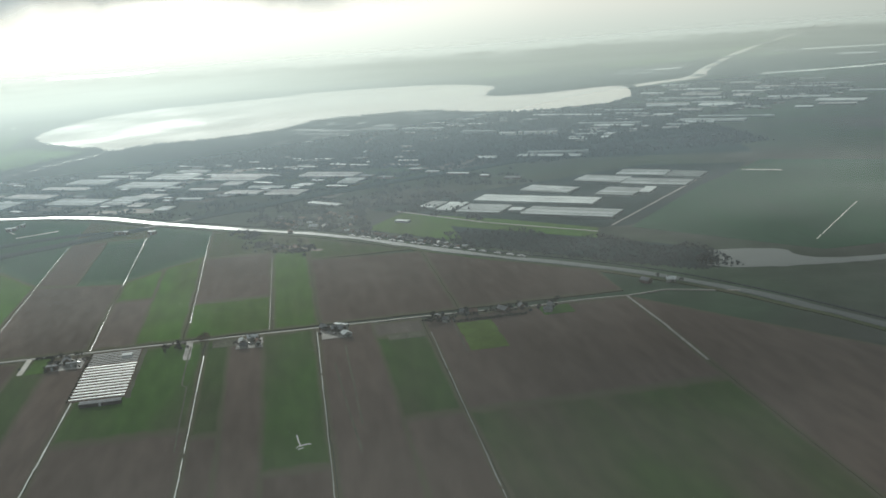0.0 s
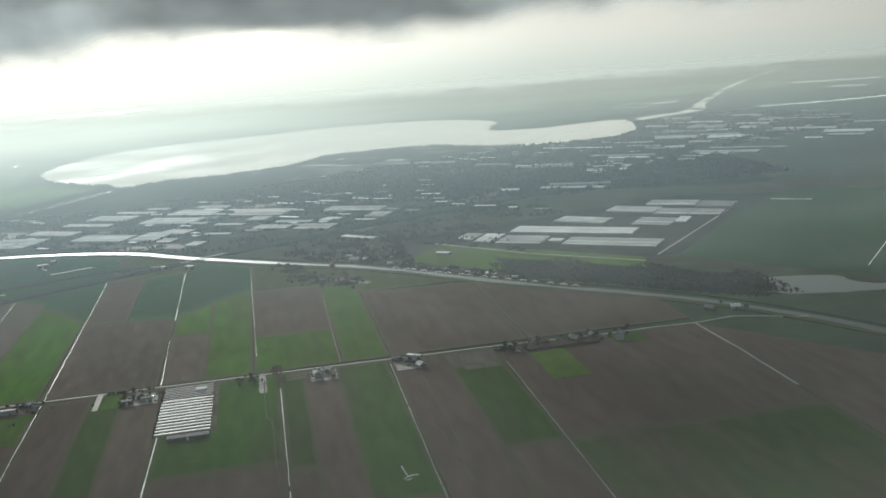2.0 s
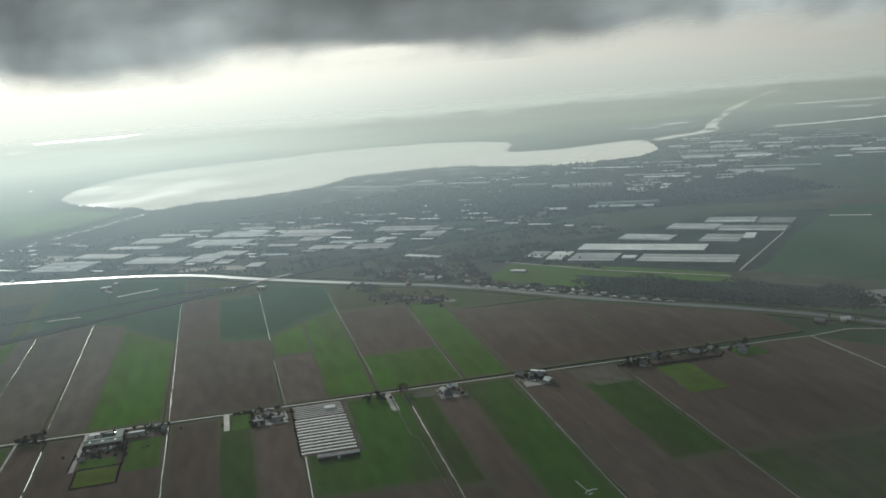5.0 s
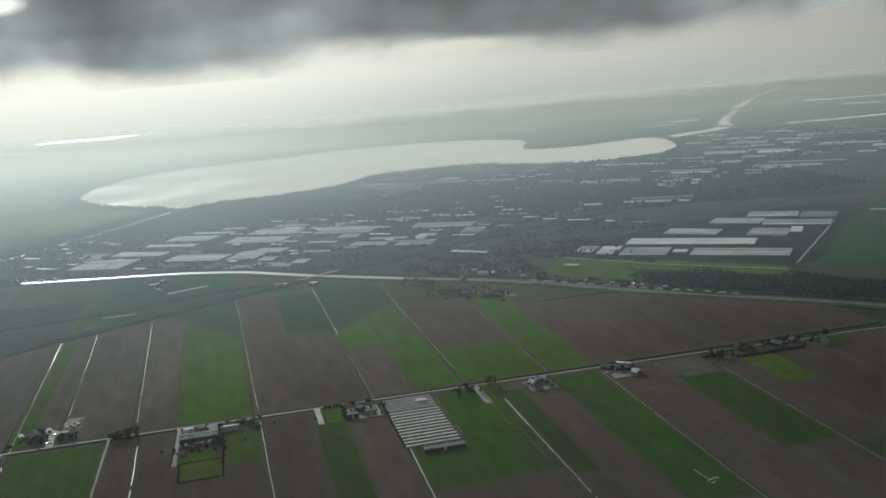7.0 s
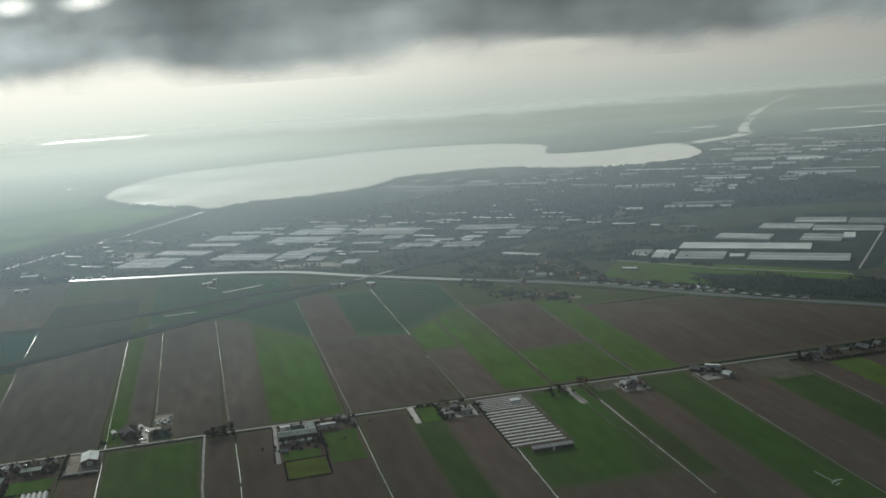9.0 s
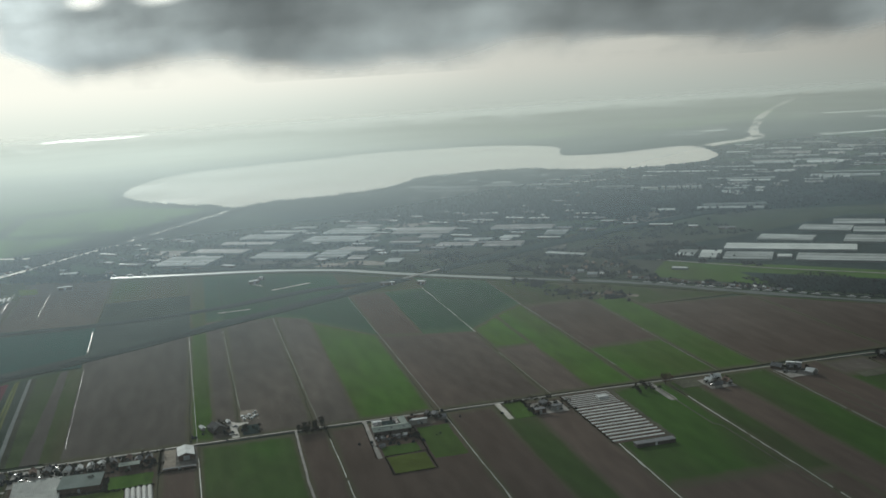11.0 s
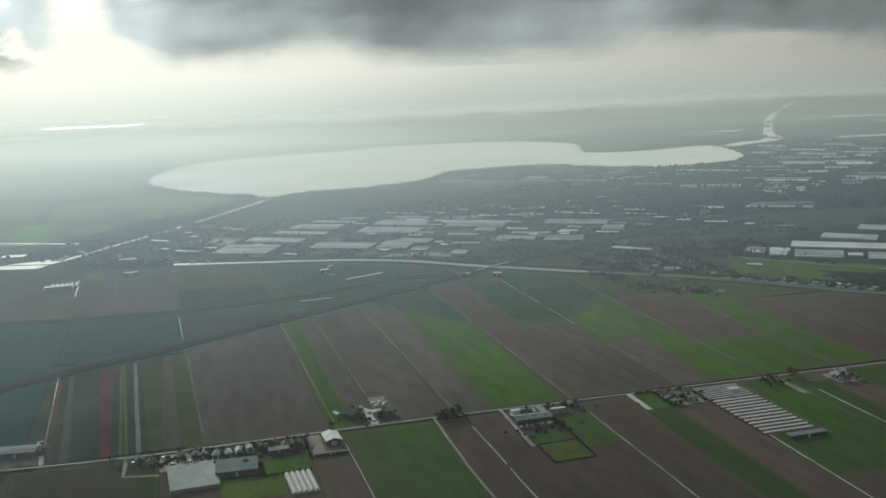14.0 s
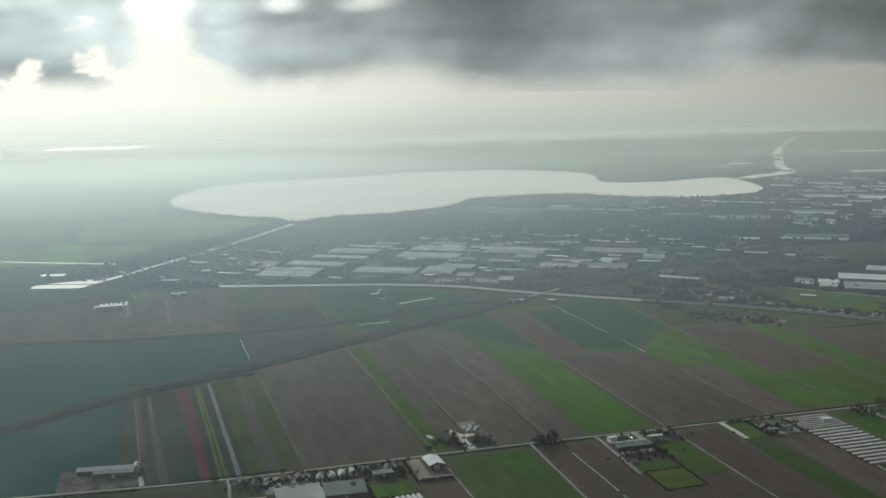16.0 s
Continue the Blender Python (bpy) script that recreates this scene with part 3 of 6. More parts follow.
lake_line = smooth([(-302, 1445), (-280, 1300), (-235, 1218), (-150, 1118), (-128, 1090), (-109, 1024), (-60, 1088), (0, 1092), (62, 1094), (182, 1150), (236, 1280), (300, 1262), (350, 1262), (424, 1268), (500, 1142), (580, 1110), (650, 1104), (735, 1108),
                    (806, 1205), (838, 1290), (872, 1440), (830, 1452), (780, 1440), (674, 1404), (566, 1452), (632, 1585), (655, 1700), (549, 1862), (400, 1905), (230, 1925), (171, 1860), (-20, 1838), (-190, 1780), (-262, 1630)], True, 2)
lake_line = wiggly(lake_line + [lake_line[0]], 14, 9, 3)[:-1]
# the lake's brightness is mostly sky shine painted as pale colour
slab("lake", lake_line, BED - 0.5, BED + 0.2, LAKE, "large calm lake, sky shine painted in its pale colour", "lake")
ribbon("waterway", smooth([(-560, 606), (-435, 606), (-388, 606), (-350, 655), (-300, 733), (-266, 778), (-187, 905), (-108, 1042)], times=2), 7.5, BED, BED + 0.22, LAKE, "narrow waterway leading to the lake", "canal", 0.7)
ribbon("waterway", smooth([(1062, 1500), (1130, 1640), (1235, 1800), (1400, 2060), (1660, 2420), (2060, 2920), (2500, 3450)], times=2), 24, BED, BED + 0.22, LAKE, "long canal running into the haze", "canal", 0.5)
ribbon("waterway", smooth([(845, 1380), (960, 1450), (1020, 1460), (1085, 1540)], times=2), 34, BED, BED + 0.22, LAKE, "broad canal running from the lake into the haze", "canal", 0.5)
slab("pond", wiggly(smooth([(440, 54), (470, 34), (528, 22), (620, 10), (618, 24), (535, 32), (512, 52), (518, 74), (467, 92), (452, 86)], True, 2), 8, 3, 5), BED - 0.3, BED + 0.2, POND, "shallow pale pond beside the trees", "pond")
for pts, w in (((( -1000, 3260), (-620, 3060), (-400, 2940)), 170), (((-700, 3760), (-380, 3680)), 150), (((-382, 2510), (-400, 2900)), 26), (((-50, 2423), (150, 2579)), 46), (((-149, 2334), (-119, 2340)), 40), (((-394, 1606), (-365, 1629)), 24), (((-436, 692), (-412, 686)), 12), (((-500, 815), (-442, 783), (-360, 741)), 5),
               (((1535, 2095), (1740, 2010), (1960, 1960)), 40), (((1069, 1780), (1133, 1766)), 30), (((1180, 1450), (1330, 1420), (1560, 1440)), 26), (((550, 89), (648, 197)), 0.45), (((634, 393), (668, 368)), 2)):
    # pale colour stands for the glitter on these strips
    ribbon("waterway", wiggly(smooth(list(pts), times=1), 25, w * 0.15, w), w, BED, BED + 0.2, GLARE if pts[0][1] > 1400 else LAKE, "distant strip of water with painted shine", "canal", 0.6)

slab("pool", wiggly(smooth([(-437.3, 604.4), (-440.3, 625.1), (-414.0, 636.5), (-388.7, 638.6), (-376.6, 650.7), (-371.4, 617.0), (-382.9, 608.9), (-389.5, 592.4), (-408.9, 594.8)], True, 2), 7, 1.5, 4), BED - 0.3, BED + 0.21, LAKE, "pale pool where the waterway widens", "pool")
for pts, w in ((((154, -168), (156, -165), (155.4, -159), (154.8, -153)), 1.1), (((155.8, -166), (158, -164.5), (161, -165)), 0.8), (((155, -169), (157.5, -168)), 0.9)):
    ribbon("puddle", wiggly(list(pts), 1.5, 0.5, w), w, -0.05, 0.05, CANAL, "thin branching puddle in the field", "puddle", 1.0)

# meadows and fields beyond the canal
slab("meadow", wiggly([(236, 372), (270, 338), (418, 198), (445, 196), (585, 342), (660, 430), (560, 480), (440, 440), (330, 410), (236, 372)], 15, 4, 2)[:-1], BED - 0.1, BED + 0.06, VERGE, "dark rough grass between the large glasshouses", "field")
# the eastern field reuses the cloud-shadow colour
for q, mat, label in (([(266, 340), (349, 269), (415, 199), (397, 150), (352, 198), (289, 212), (226, 284)], GRASS, GREEN), ([(440, 190), (560, 330), (680, 440), (900, 300), (760, 60), (540, 60)], SHADE_TEAL, BLUE),
                      ([(-420, 960), (-250, 900), (-150, 1075), (-270, 1200), (-420, 1150)], MEADOW, GREEN), ([(-700, 900), (-440, 960), (-440, 1160), (-720, 1140)], MEADOW, GREEN), ([(-720, 1160), (-300, 1225), (-330, 1480), (-760, 1400)], MEADOW, GREEN),
                      ([(-640, 760), (-400, 760), (-290, 880), (-440, 940), (-660, 880)], MEADOW, GREEN), ([(-800, 1420), (-330, 1500), (-300, 1750), (-800, 1700)], MEADOW, GREEN)):
    slab("meadow", q, BED - 0.1, BED + 0.12, mat, label, "field")
patch_rng = random.Random(11)
for i in range(12):
    for j in range(6):
        x0, y0 = -1300 + 330 * i + patch_rng.uniform(-40, 40), 1960 + 260 * j
        slab("meadow", quad(x0, x0 + patch_rng.uniform(200, 320), y0, y0 + patch_rng.uniform(150, 250)), BED - 0.1, BED + 0.08, patch_rng.choice((MEADOW, GRASS, MEADOW, GRASS_DULL, CROP_GREY)), "large hazy field in the distant polder", "field")

# ---- roads ----
lane = [(-760, 26), (-386, 20.5), (-302, 13.2), (-268, 11.5), (-168, 13), (-115, 13.2), (-33, 11.6), (43, 11), (113, 10), (181, 8.6), (241, 7.5), (300, 3.5), (344, 4.5), (372, 2.5), (398, 6), (440, -14)]
ribbon("lane", lane, 1.35, BED, 0.12, ROAD, "narrow worn grey farm lane", "road", 0.15)
main_west = smooth([(-900, -150), (-401, 129), (-330, 188), (-248, 224), (-178, 268), (-69, 332), (24, 387)], times=2)
main_east = smooth([(62, 411), (70, 416), (242, 506), (438, 584), (760, 700)], times=2)
for line in (main_west, main_east):
    ribbon("embankment", wiggly(line, 25, 1.5, 2), 19, BED, 0.55, BANKSIDE, "low dull grassy embankment of a main road", "embankment", 0.25)
    ribbon("verge", [(x + 2.5, y - 5.5) for x, y in line], 5.5, 0.4, 0.62, VERGE, "dark overgrown verge of a main road", "verge", 0.6)
    ribbon("main_road", line, 4.6, 0.5, 0.75, ASPHALT, "dark asphalt main road on a low embankment", "road", 0.0)
ribbon("bridge", [(22, 385.8), (43, 399), (64, 412.2)], 3.2, 0.45, 0.85, GRAVEL, "narrow concrete road bridge over the canal", "bridge", 0.0)
slip = smooth([(-900, 420), (-433, 356), (-325, 338), (-246, 333), (-165, 342), (-112, 362), (-60, 384), (-20, 382), (10, 379)], times=2)
ribbon("embankment", wiggly(slip, 25, 1.5, 3), 13, BED, 0.42, BANKSIDE, "low dull grassy embankment of a side road", "embankment", 0.25)
ribbon("verge", [(x + 1.5, y - 4) for x, y in slip], 4, 0.3, 0.48, VERGE, "dark overgrown verge of a side road", "verge", 0.6)
ribbon("side_road", slip, 3.2, 0.4, 0.6, ASPHALT, "dark asphalt side road on a low embankment", "road", 0.0)
slab("farm_path", quad(-1.9, 1.3, -17, 10.4), -0.1, 0.1, CONCRETE, "pale concrete slab beside the lane", "path")
for pts, w, mat, label in ((((-116, 13), (-117, -60), (-115, -180)), 1.2, GRAVEL, "gravel farm track"), (((95, 0), (95, -66), (98, -70), (99, -155)), 0.8, TRACK, "faint winding grassy track"),
                           (((186, -30), (186, -150)), 0.9, TRACK, "faint worn track"), (((178, -60), (183, -180)), 0.9, TRACK, "faint worn track"), (((370, 2), (371, -60), (370, -124)), 1.5, GRAVEL, "straight gravel farm track"),
                           (((254, -12), (252.5, -67)), 1.0, TRACK, "faint worn track"), (((-78, 12), (-79, -46)), 2.2, GRAVEL, "gravel driveway"), (((569, 358), (427, 200)), 1.5, ROAD, "straight pale road"),
                           (((-278, 12), (-279, -14), (-262, -18)), 2.2, GRAVEL, "gravel driveway"), (((263, 348), (330, 262), (410, 184)), 2, ROAD, "straight pale path"), (((-320, 17), (-321, 30)), 2.5, CONCRETE, "short concrete driveway")):
    ribbon("farm_track", wiggly(list(pts), 12, 0.3, w), w, -0.1, 0.09, mat, label, "track", 0.3)

for pts, w, label in ((((-99, 401), (-62.5, 415.5)), 3.2, "pale concrete strip beside the road"), (((-32, 563), (10.4, 610.7)), 2.6, "pale path between the glasshouses"), (((-150, 329), (-123, 331)), 1.4, "pale lay-by along the road"), (((-116, 440), (-106, 424)), 1.2, "pale farm drive"),
                      (((700, 1010), (760, 1075)), 3.0, "pale path among the nursery rows")):
    ribbon("path", wiggly(list(pts), 10, 0.4, w), w, BED, 0.15 if pts[0][1] < 450 else BED + 0.3, CONCRETE, label, "path", 0.3)
slab("plot", [(-340, 535), (-322, 530), (-317, 503), (-334, 505)], BED, 0.05, GRASS_LIME, "small yellow-green plot beside the trees", "plot")
# yards, lawns and plots
for q, mat, label, name in ((quad(-68, -57, -12, 10), GRAVEL, "paved farmyard between the buildings", "yard"), (quad(-75.5, -55.5, -68, -46), GRASS_LIME, "square yellow-green mown lawn", "lawn"),
                            (quad(-52.5, -35, -56, -10), GRASS, "small green paddock behind the farm", "paddock"), (quad(-76, -57, -44, -31), GRASS, "small green garden behind the sheds", "garden"),
                            (quad(-54, -40, -6, 9), EARTH, "pale earth farmyard", "yard"), ([(-150.5, 15), (-146, 15), (-147, 28), (-145.5, 34), (-140, 36), (-140.5, 39), (-146, 38.5), (-152, 45), (-154.5, 44), (-151, 36), (-150.5, 28)], CONCRETE, "pale concrete farmyard", "yard"), (quad(-144.5, -135, 17, 33), VERGE, "dark shrub garden beside the pale yard", "garden"),
                            (quad(-187, -169, -22, 10), YARD_DULL, "dull paved yard round the pale barn", "yard"), (quad(-213, -191, -36, -18), GRASS, "green garden behind the houses", "garden"), (quad(-234, -204, -62, -36), GRASS_OLIVE, "green lawn behind the houses", "lawn"),
                            (quad(-262, -238, -14, 8), GRAVEL, "paved yard behind the houses", "yard"), (quad(-361, -322, 18, 48), YARD_DULL, "grey paved yard round the long barn", "yard"), (quad(3, 14, -18, 9), GRASS, "small green plot beside the concrete slab", "plot"),
                            (quad(255, 277, -66, -14), GRASS_OLIVE, "square olive-green plot", "plot"), (quad(310, 330, -18, -1), GRASS, "small green plot", "plot"), (quad(212, 234, -32, -23), TRACK, "bare worn earth patch", "plot"),
                            (quad(108, 122, -8, 6), TRACK, "worn bare yard beside the farm", "yard"), (quad(122, 138, -16, 2), GRAVEL, "paved farmyard", "yard"), (quad(16, 34, -17, 2), GRAVEL, "gravel yard under the trees", "yard"),
                            (quad(-144, -134, 40, 60), EARTH, "bare brown storage patch", "yard"), (quad(173, 190, -16, 4), GRAVEL, "paved farmyard", "yard"), (quad(66.5, 69, -76, 9), TRACK, "worn strip beside the tunnels", "path"),
                            ([(150, 244), (182, 216), (186, 222), (156, 249)], EARTH, "pale sandy yard", "yard"), (quad(92, 96, -24, 8), GRAVEL, "gravel entrance", "path")):
    slab(name, wiggly(q + [q[0]], 3, 0.7, q[0][0])[:-1], -0.1, 0.08, mat, label, name)
slab("path", quad(-186.2, -180, -17, 9.6), 0.0, 0.13, SAND, "beige sandy strip along the pale barn", "path")
slab("path", quad(-186, -170, -19.4, -17.2), 0.0, 0.14, CONCRETE, "pale concrete strip behind the pale barn", "path")


# ---- buildings ----
def gable_geo(w, d, h, ridge, over=0.3, thick=0.18):
    """Two roof slopes with thickness over a w by d plan; the ridge runs along y."""
    x, y = w / 2 + over, d / 2 + over
    e = h - over * (ridge - h) / (w / 2)
    v = []
    for s in (-y, y):
        v += [(-x, s, e), (0, s, ridge), (x, s, e), (x, s, e + thick), (0, s, ridge + thick), (-x, s, e + thick)]
    f = [(0, 1, 4, 5), (1, 2, 3, 4), (6, 11, 10, 7), (7, 10, 9, 8), (5, 4, 10, 11), (4, 3, 9, 10), (0, 6, 7, 1), (1, 7, 8, 2), (0, 5, 11, 6), (2, 8, 9, 3)]
    return v, f


def walls_geo(w, d, h, ridge):
    x, y = w / 2, d / 2
    v = [(-x, -y, 0), (x, -y, 0), (x, y, 0), (-x, y, 0), (-x, -y, h), (x, -y, h), (x, y, h), (-x, y, h), (0, -y, ridge), (0, y, ridge)]
    return v, [(0, 1, 5, 8, 4), (1, 2, 6, 5), (2, 3, 7, 9, 6), (3, 0, 4, 7), (4, 8, 9, 7), (5, 6, 9, 8)]


def house(x, y, turn, w, d, h, ridge, wall, roof, label, group="", z=0.0, chimney=True):
    w, d, h, ridge = w * 0.85, d * 0.85, h * 0.68, ridge * 0.66
    ob = thing("house", label, "house", x, y, z, turn, group)
    part("wall", mesh("wall", *walls_geo(w, d, h, ridge), wall), ob)
    r = part("roof", mesh("roof", *gable_geo(w, d, h, ridge), roof), ob)
    if chimney:
        part("chimney", mesh("chimney", *box_geo(-0.4, 0.4, d * 0.28, d * 0.28 + 0.8, ridge - 0.5, ridge + 0.6), WALL_BRICK), r)
    pane = mesh("window", *box_geo(-0.4, 0.4, -0.04, 0.04, -0.45, 0.45), WINDOW)
    for sy in (-1, 1):
        for px in (-w * 0.25, w * 0.25):
            part("window", pane, ob, at=(px, sy * (d / 2 + 0.03), h * 0.55))
    part("door", mesh("door", *box_geo(-0.45, 0.45, -d / 2 - 0.06, -d / 2 + 0.02, 0, 1.5), WALL_DARK), ob)
    return ob


def barn(x, y, turn, w, d, h, ridge, wall, roof, label, group="", z=0.0, skylights=0):
    h, ridge = h * 0.7, ridge * 0.66
    ob = thing("barn", label, "barn", x, y, z, turn, group)
    part("wall", mesh("wall", *walls_geo(w, d, h, ridge), wall), ob)
    r = part("roof", mesh("roof", *gable_geo(w, d, h, ridge, 0.4), roof), ob)
    part("barn_door", mesh("barn_door", *box_geo(-w * 0.2, w * 0.2, -d / 2 - 0.1, -d / 2 + 0.02, 0, h * 0.9), STEEL), ob)
    part("ridge_cap", mesh("ridge_cap", *box_geo(-0.25, 0.25, -d / 2 - 0.4, d / 2 + 0.4, ridge + 0.12, ridge + 0.3), roof), r)
    for i in range(skylights):
        yy = -d / 2 + d * (i + 0.5) / skylights
        sl = (ridge - h) / (w / 2)
        px = -w * 0.25
        zc = ridge + px * sl + 0.2
        v = [(px - 0.7, yy - 0.6, zc - 0.7 * sl), (px + 0.7, yy - 0.6, zc + 0.7 * sl), (px + 0.7, yy + 0.6, zc + 0.7 * sl), (px - 0.7, yy + 0.6, zc - 0.7 * sl)]
        part("skylight", mesh("skylight", v + [(a, b, c + 0.1) for a, b, c in v], box_geo(0, 1, 0, 1, 0, 1)[1], WINDOW), r)
    return ob


def flat_building(x, y, turn, w, d, h, wall, roof, label, group="", z=0.0, name="shed"):
    ob = thing(name, label, name.replace("_", " "), x, y, z, turn, group)
    part("wall", mesh("wall", *box_geo(-w / 2, w / 2, -d / 2, d / 2, 0, h), wall), ob)
    part("roof", mesh("roof", *box_geo(-w / 2 - 0.2, w / 2 + 0.2, -d / 2 - 0.2, d / 2 + 0.2, h, h + 0.22), roof), ob)
    part("door", mesh("door", *box_geo(-0.6, 0.6, -d / 2 - 0.06, -d / 2 + 0.02, 0, min(2.1, h * 0.9)), STEEL), ob)
    return ob


def glasshouse(x, y, turn, length, depth, bays, mat, label, group="", z=BED, h=1.7):
    """A block of joined glass bays: low walls and one ridged roof a bay, the ridges along its length."""
    ob = thing("glasshouse", label, "glasshouse", x, y, z, turn, group)
    part("wall", mesh("wall", *box_geo(-length / 2, length / 2, -depth / 2, depth / 2, 0, h), GLASS_WALL), ob)
    step = depth / bays
    v = [(-length / 2, -step / 2, h), (-length / 2, 0, h + step * 0.16), (-length / 2, step / 2, h), (length / 2, -step / 2, h), (length / 2, 0, h + step * 0.16), (length / 2, step / 2, h)]
    roof = mesh("roof_bay", v, [(0, 3, 4, 1), (1, 4, 5, 2), (0, 1, 2), (3, 5, 4), (0, 2, 5, 3)], mat)
    gut = mesh("gutter", *box_geo(-length / 2, length / 2, -0.15, 0.15, h, h + 0.25), STEEL)
    for i in range(bays):
        yy = -depth / 2 + step * (i + 0.5)
        part("roof_bay", roof, ob, at=(0, yy, 0.01))
        if i and bays <= 12:
            part("gutter", gut, ob, at=(0, yy - step / 2, 0.0))
    return ob


# the striped block of film tunnels
tunnels = thing("tunnel_block", "block of parallel white film tunnels beside the ditch", "growing tunnels", 51.5, -33, 0, 0)
part("floor_sheet", mesh("floor_sheet", *box_geo(-15, 15, -40, 41, -0.1, 0.12), SOIL_DARK), tunnels, "dark ground between the tunnels")


def tunnel_mesh(length, width, height, mat):
    verts, faces = [], []
    for sx in (-length / 2, length / 2):
        for i in range(10):
            a = math.pi * i / 9
            verts.append((sx, -width / 2 * math.cos(a), height * math.sin(a)))
    faces = [(i, i + 10, i + 11, i + 1) for i in range(9)] + [tuple(range(9, -1, -1)), tuple(range(10, 20))]
    return mesh("tunnel", verts, faces, mat)


row, flat_row = tunnel_mesh(28.6, 1.7, 0.35, FILM), tunnel_mesh(28, 1.35, 0.3, FILM_MATT)
for i in range(12):
    part("tunnel", row, tunnels, at=(0.15 * ((i * 7) % 3 - 1), -36.5 + i * 4.65, 0.1))
for i in range(7):
    part("tunnel", flat_row, tunnels, "low dull film tunnel", at=(0, 19.2 + i * 3.1, 0.1))
part("entrance", mesh("entrance", *box_geo(4, 10, 26, 30, 0.1, 1.6), ROOF_PALE), tunnels, "pale entrance shed")
flat_building(55, -80.5, 0, 21, 4.2, 1.8, WALL_DARK, ROOF_GREY, "long low shed with a grey roof beside the tunnels")

# farm A: flat house, green-roofed barn, sheds
flat_building(-72.3, 1.5, 0, 5.2, 2.6, 2.6, WALL_BRIGHT, ROOF_PALE, "white flat-roofed farmhouse beside the yard", name="farmhouse")
flat_building(-73.6, -2.0, 0, 2.6, 4.0, 2.4, WALL_BRIGHT, ROOF_GREY, "white wing of the flat-roofed farmhouse", name="annex")
slab("garden", quad(-69, -61.5, -4, 8), -0.1, 0.10, VERGE, "dark shrub garden beside the farmhouse", "garden")
barn(-66.5, -10.5, 90, 8, 20, 3.6, 5.0, WALL_DARK, ROOF_GREEN, "long barn with a grey-green roof", skylights=3)
barn(-50, 0.4, 90, 4.5, 11, 2.8, 4.6, WALL_BRICK, ROOF_RED, "long red-tiled stable beside the lane")
flat_building(-58.3, -0.8, 0, 3.4, 11.5, 2.6, WALL_DARK, ROOF_GREEN, "narrow barn wing with a grey-green roof", name="barn_wing")
flat_building(-50, -3.6, 0, 10, 2, 2.6, WALL_WHITE, ROOF_PALE, "narrow white lean-to shed")
for i, (x, y, w, d) in enumerate(((-75.5, -20.4, 2.4, 2.2), (-72.6, -19.8, 1.8, 2.0), (-70, -20.6, 2.4, 2.4), (-67, -20, 1.7, 2.0), (-64.2, -20.4, 2.5, 2.2), (-61, -19.6, 2.0, 2.4), (-58.4, -20.6, 2.2, 2.0), (-75.3, -31, 2.6, 3.0))):
    barn(x, y, 90 * (i % 2), w, d, 1.7, 2.5, WALL_WHITE if i % 3 else WALL_BRICK, (ROOF_GREY, ROOF_PALE, ROOF_RED, ROOF_GREY)[i % 4], "small farm outbuilding beside the garden", "small sheds behind the barn")
for x, y, turn in ((-38, 5, 10), (-35.5, -1, 80), (-42, 6, 0)):
    house(x, y, turn, 4, 5, 2.5, 4.2, WALL_WHITE, ROOF_GREY, "small white house beside the lane")
# farm B with its pale yard
house(-158, 31, 20, 9, 12, 3.0, 6.6, WALL_DARK, ROOF_DARK, "brick farmhouse with a steep grey roof")
barn(-166, 36, 20, 1.8, 4.5, 2.2, 3.0, WALL_WHITE, ROOF_PALE, "small pale shed beside the grass strip")
barn(-151.5, 40.5, 15, 1.8, 3.4, 2.0, 2.8, WALL_WHITE, ROOF_PALE, "white barn beside the pale yard")
for x, y, turn in ((-142.4, 43, 10), (-140.2, 45.4, 20), (-138, 42.6, -5), (-136.4, 46, 15), (-139, 49, 30), (-143.2, 47.6, 0)):
    barn(x, y, turn, 1.1, 1.7, 1.2, 1.6, WALL_WHITE, ROOF_PALE, "small white shelter on the bare patch", "small white shelters")
# pale barn
barn(-174.8, -2.4, 3, 8, 12.5, 4.0, 6.0, WALL_BRICK, ROOF_PALE, "large barn with a bright pale roof")
flat_building(-178, -21, 0, 16, 1.2, 1.4, WALL_BRICK, ROOF_GREY, "low brown wall of a silage store", name="store")
# houses in a row along the lane
for i, (x, y, wall, roof) in enumerate(((-234, -3, WALL_BRIGHT, ROOF_PALE), (-228, -3, WALL_BRIGHT, ROOF_PALE), (-222.5, -2, WALL_BRIGHT, ROOF_PALE), (-217, -1, WALL_BRIGHT, ROOF_PALE), (-211.5, 0, WALL_BRICK, ROOF_GREY), (-204, 1, WALL_WHITE, ROOF_RED),
                                        (-199, -2, WALL_BRICK, ROOF_GREY), (-193.5, 0, WALL_BRICK, ROOF_GREY), (-244, 0, WALL_BRICK, ROOF_GREY), (-251, 1, WALL_BRICK, ROOF_RED), (-272, 4, WALL_BRICK, ROOF_GREY), (-266, -2, WALL_WHITE, ROOF_GREY))):
    house(x, y, (-8, 4, 0, 6, 12, -5)[i % 6], 3.9, 6.4, 2.8, 5.2, wall, roof, "white house with a steep roof in the row" if wall is not WALL_BRICK else "brick house with a steep roof in the row", "row of houses on the lane")
flat_building(-203, -9, 0, 10, 5, 2.6, WALL_BRICK, ROOF_GREEN, "low shed with a grey-green roof")
glasshouse(-246, -27, 93, 32, 23, 24, GLASS_DULL, "grey glasshouse behind the houses", z=0)
flat_building(-225, -24, -3, 20, 17, 2.8, WALL_BRICK, ROOF_SLATE, "wide flat workshop with a dark teal-grey roof", name="workshop")
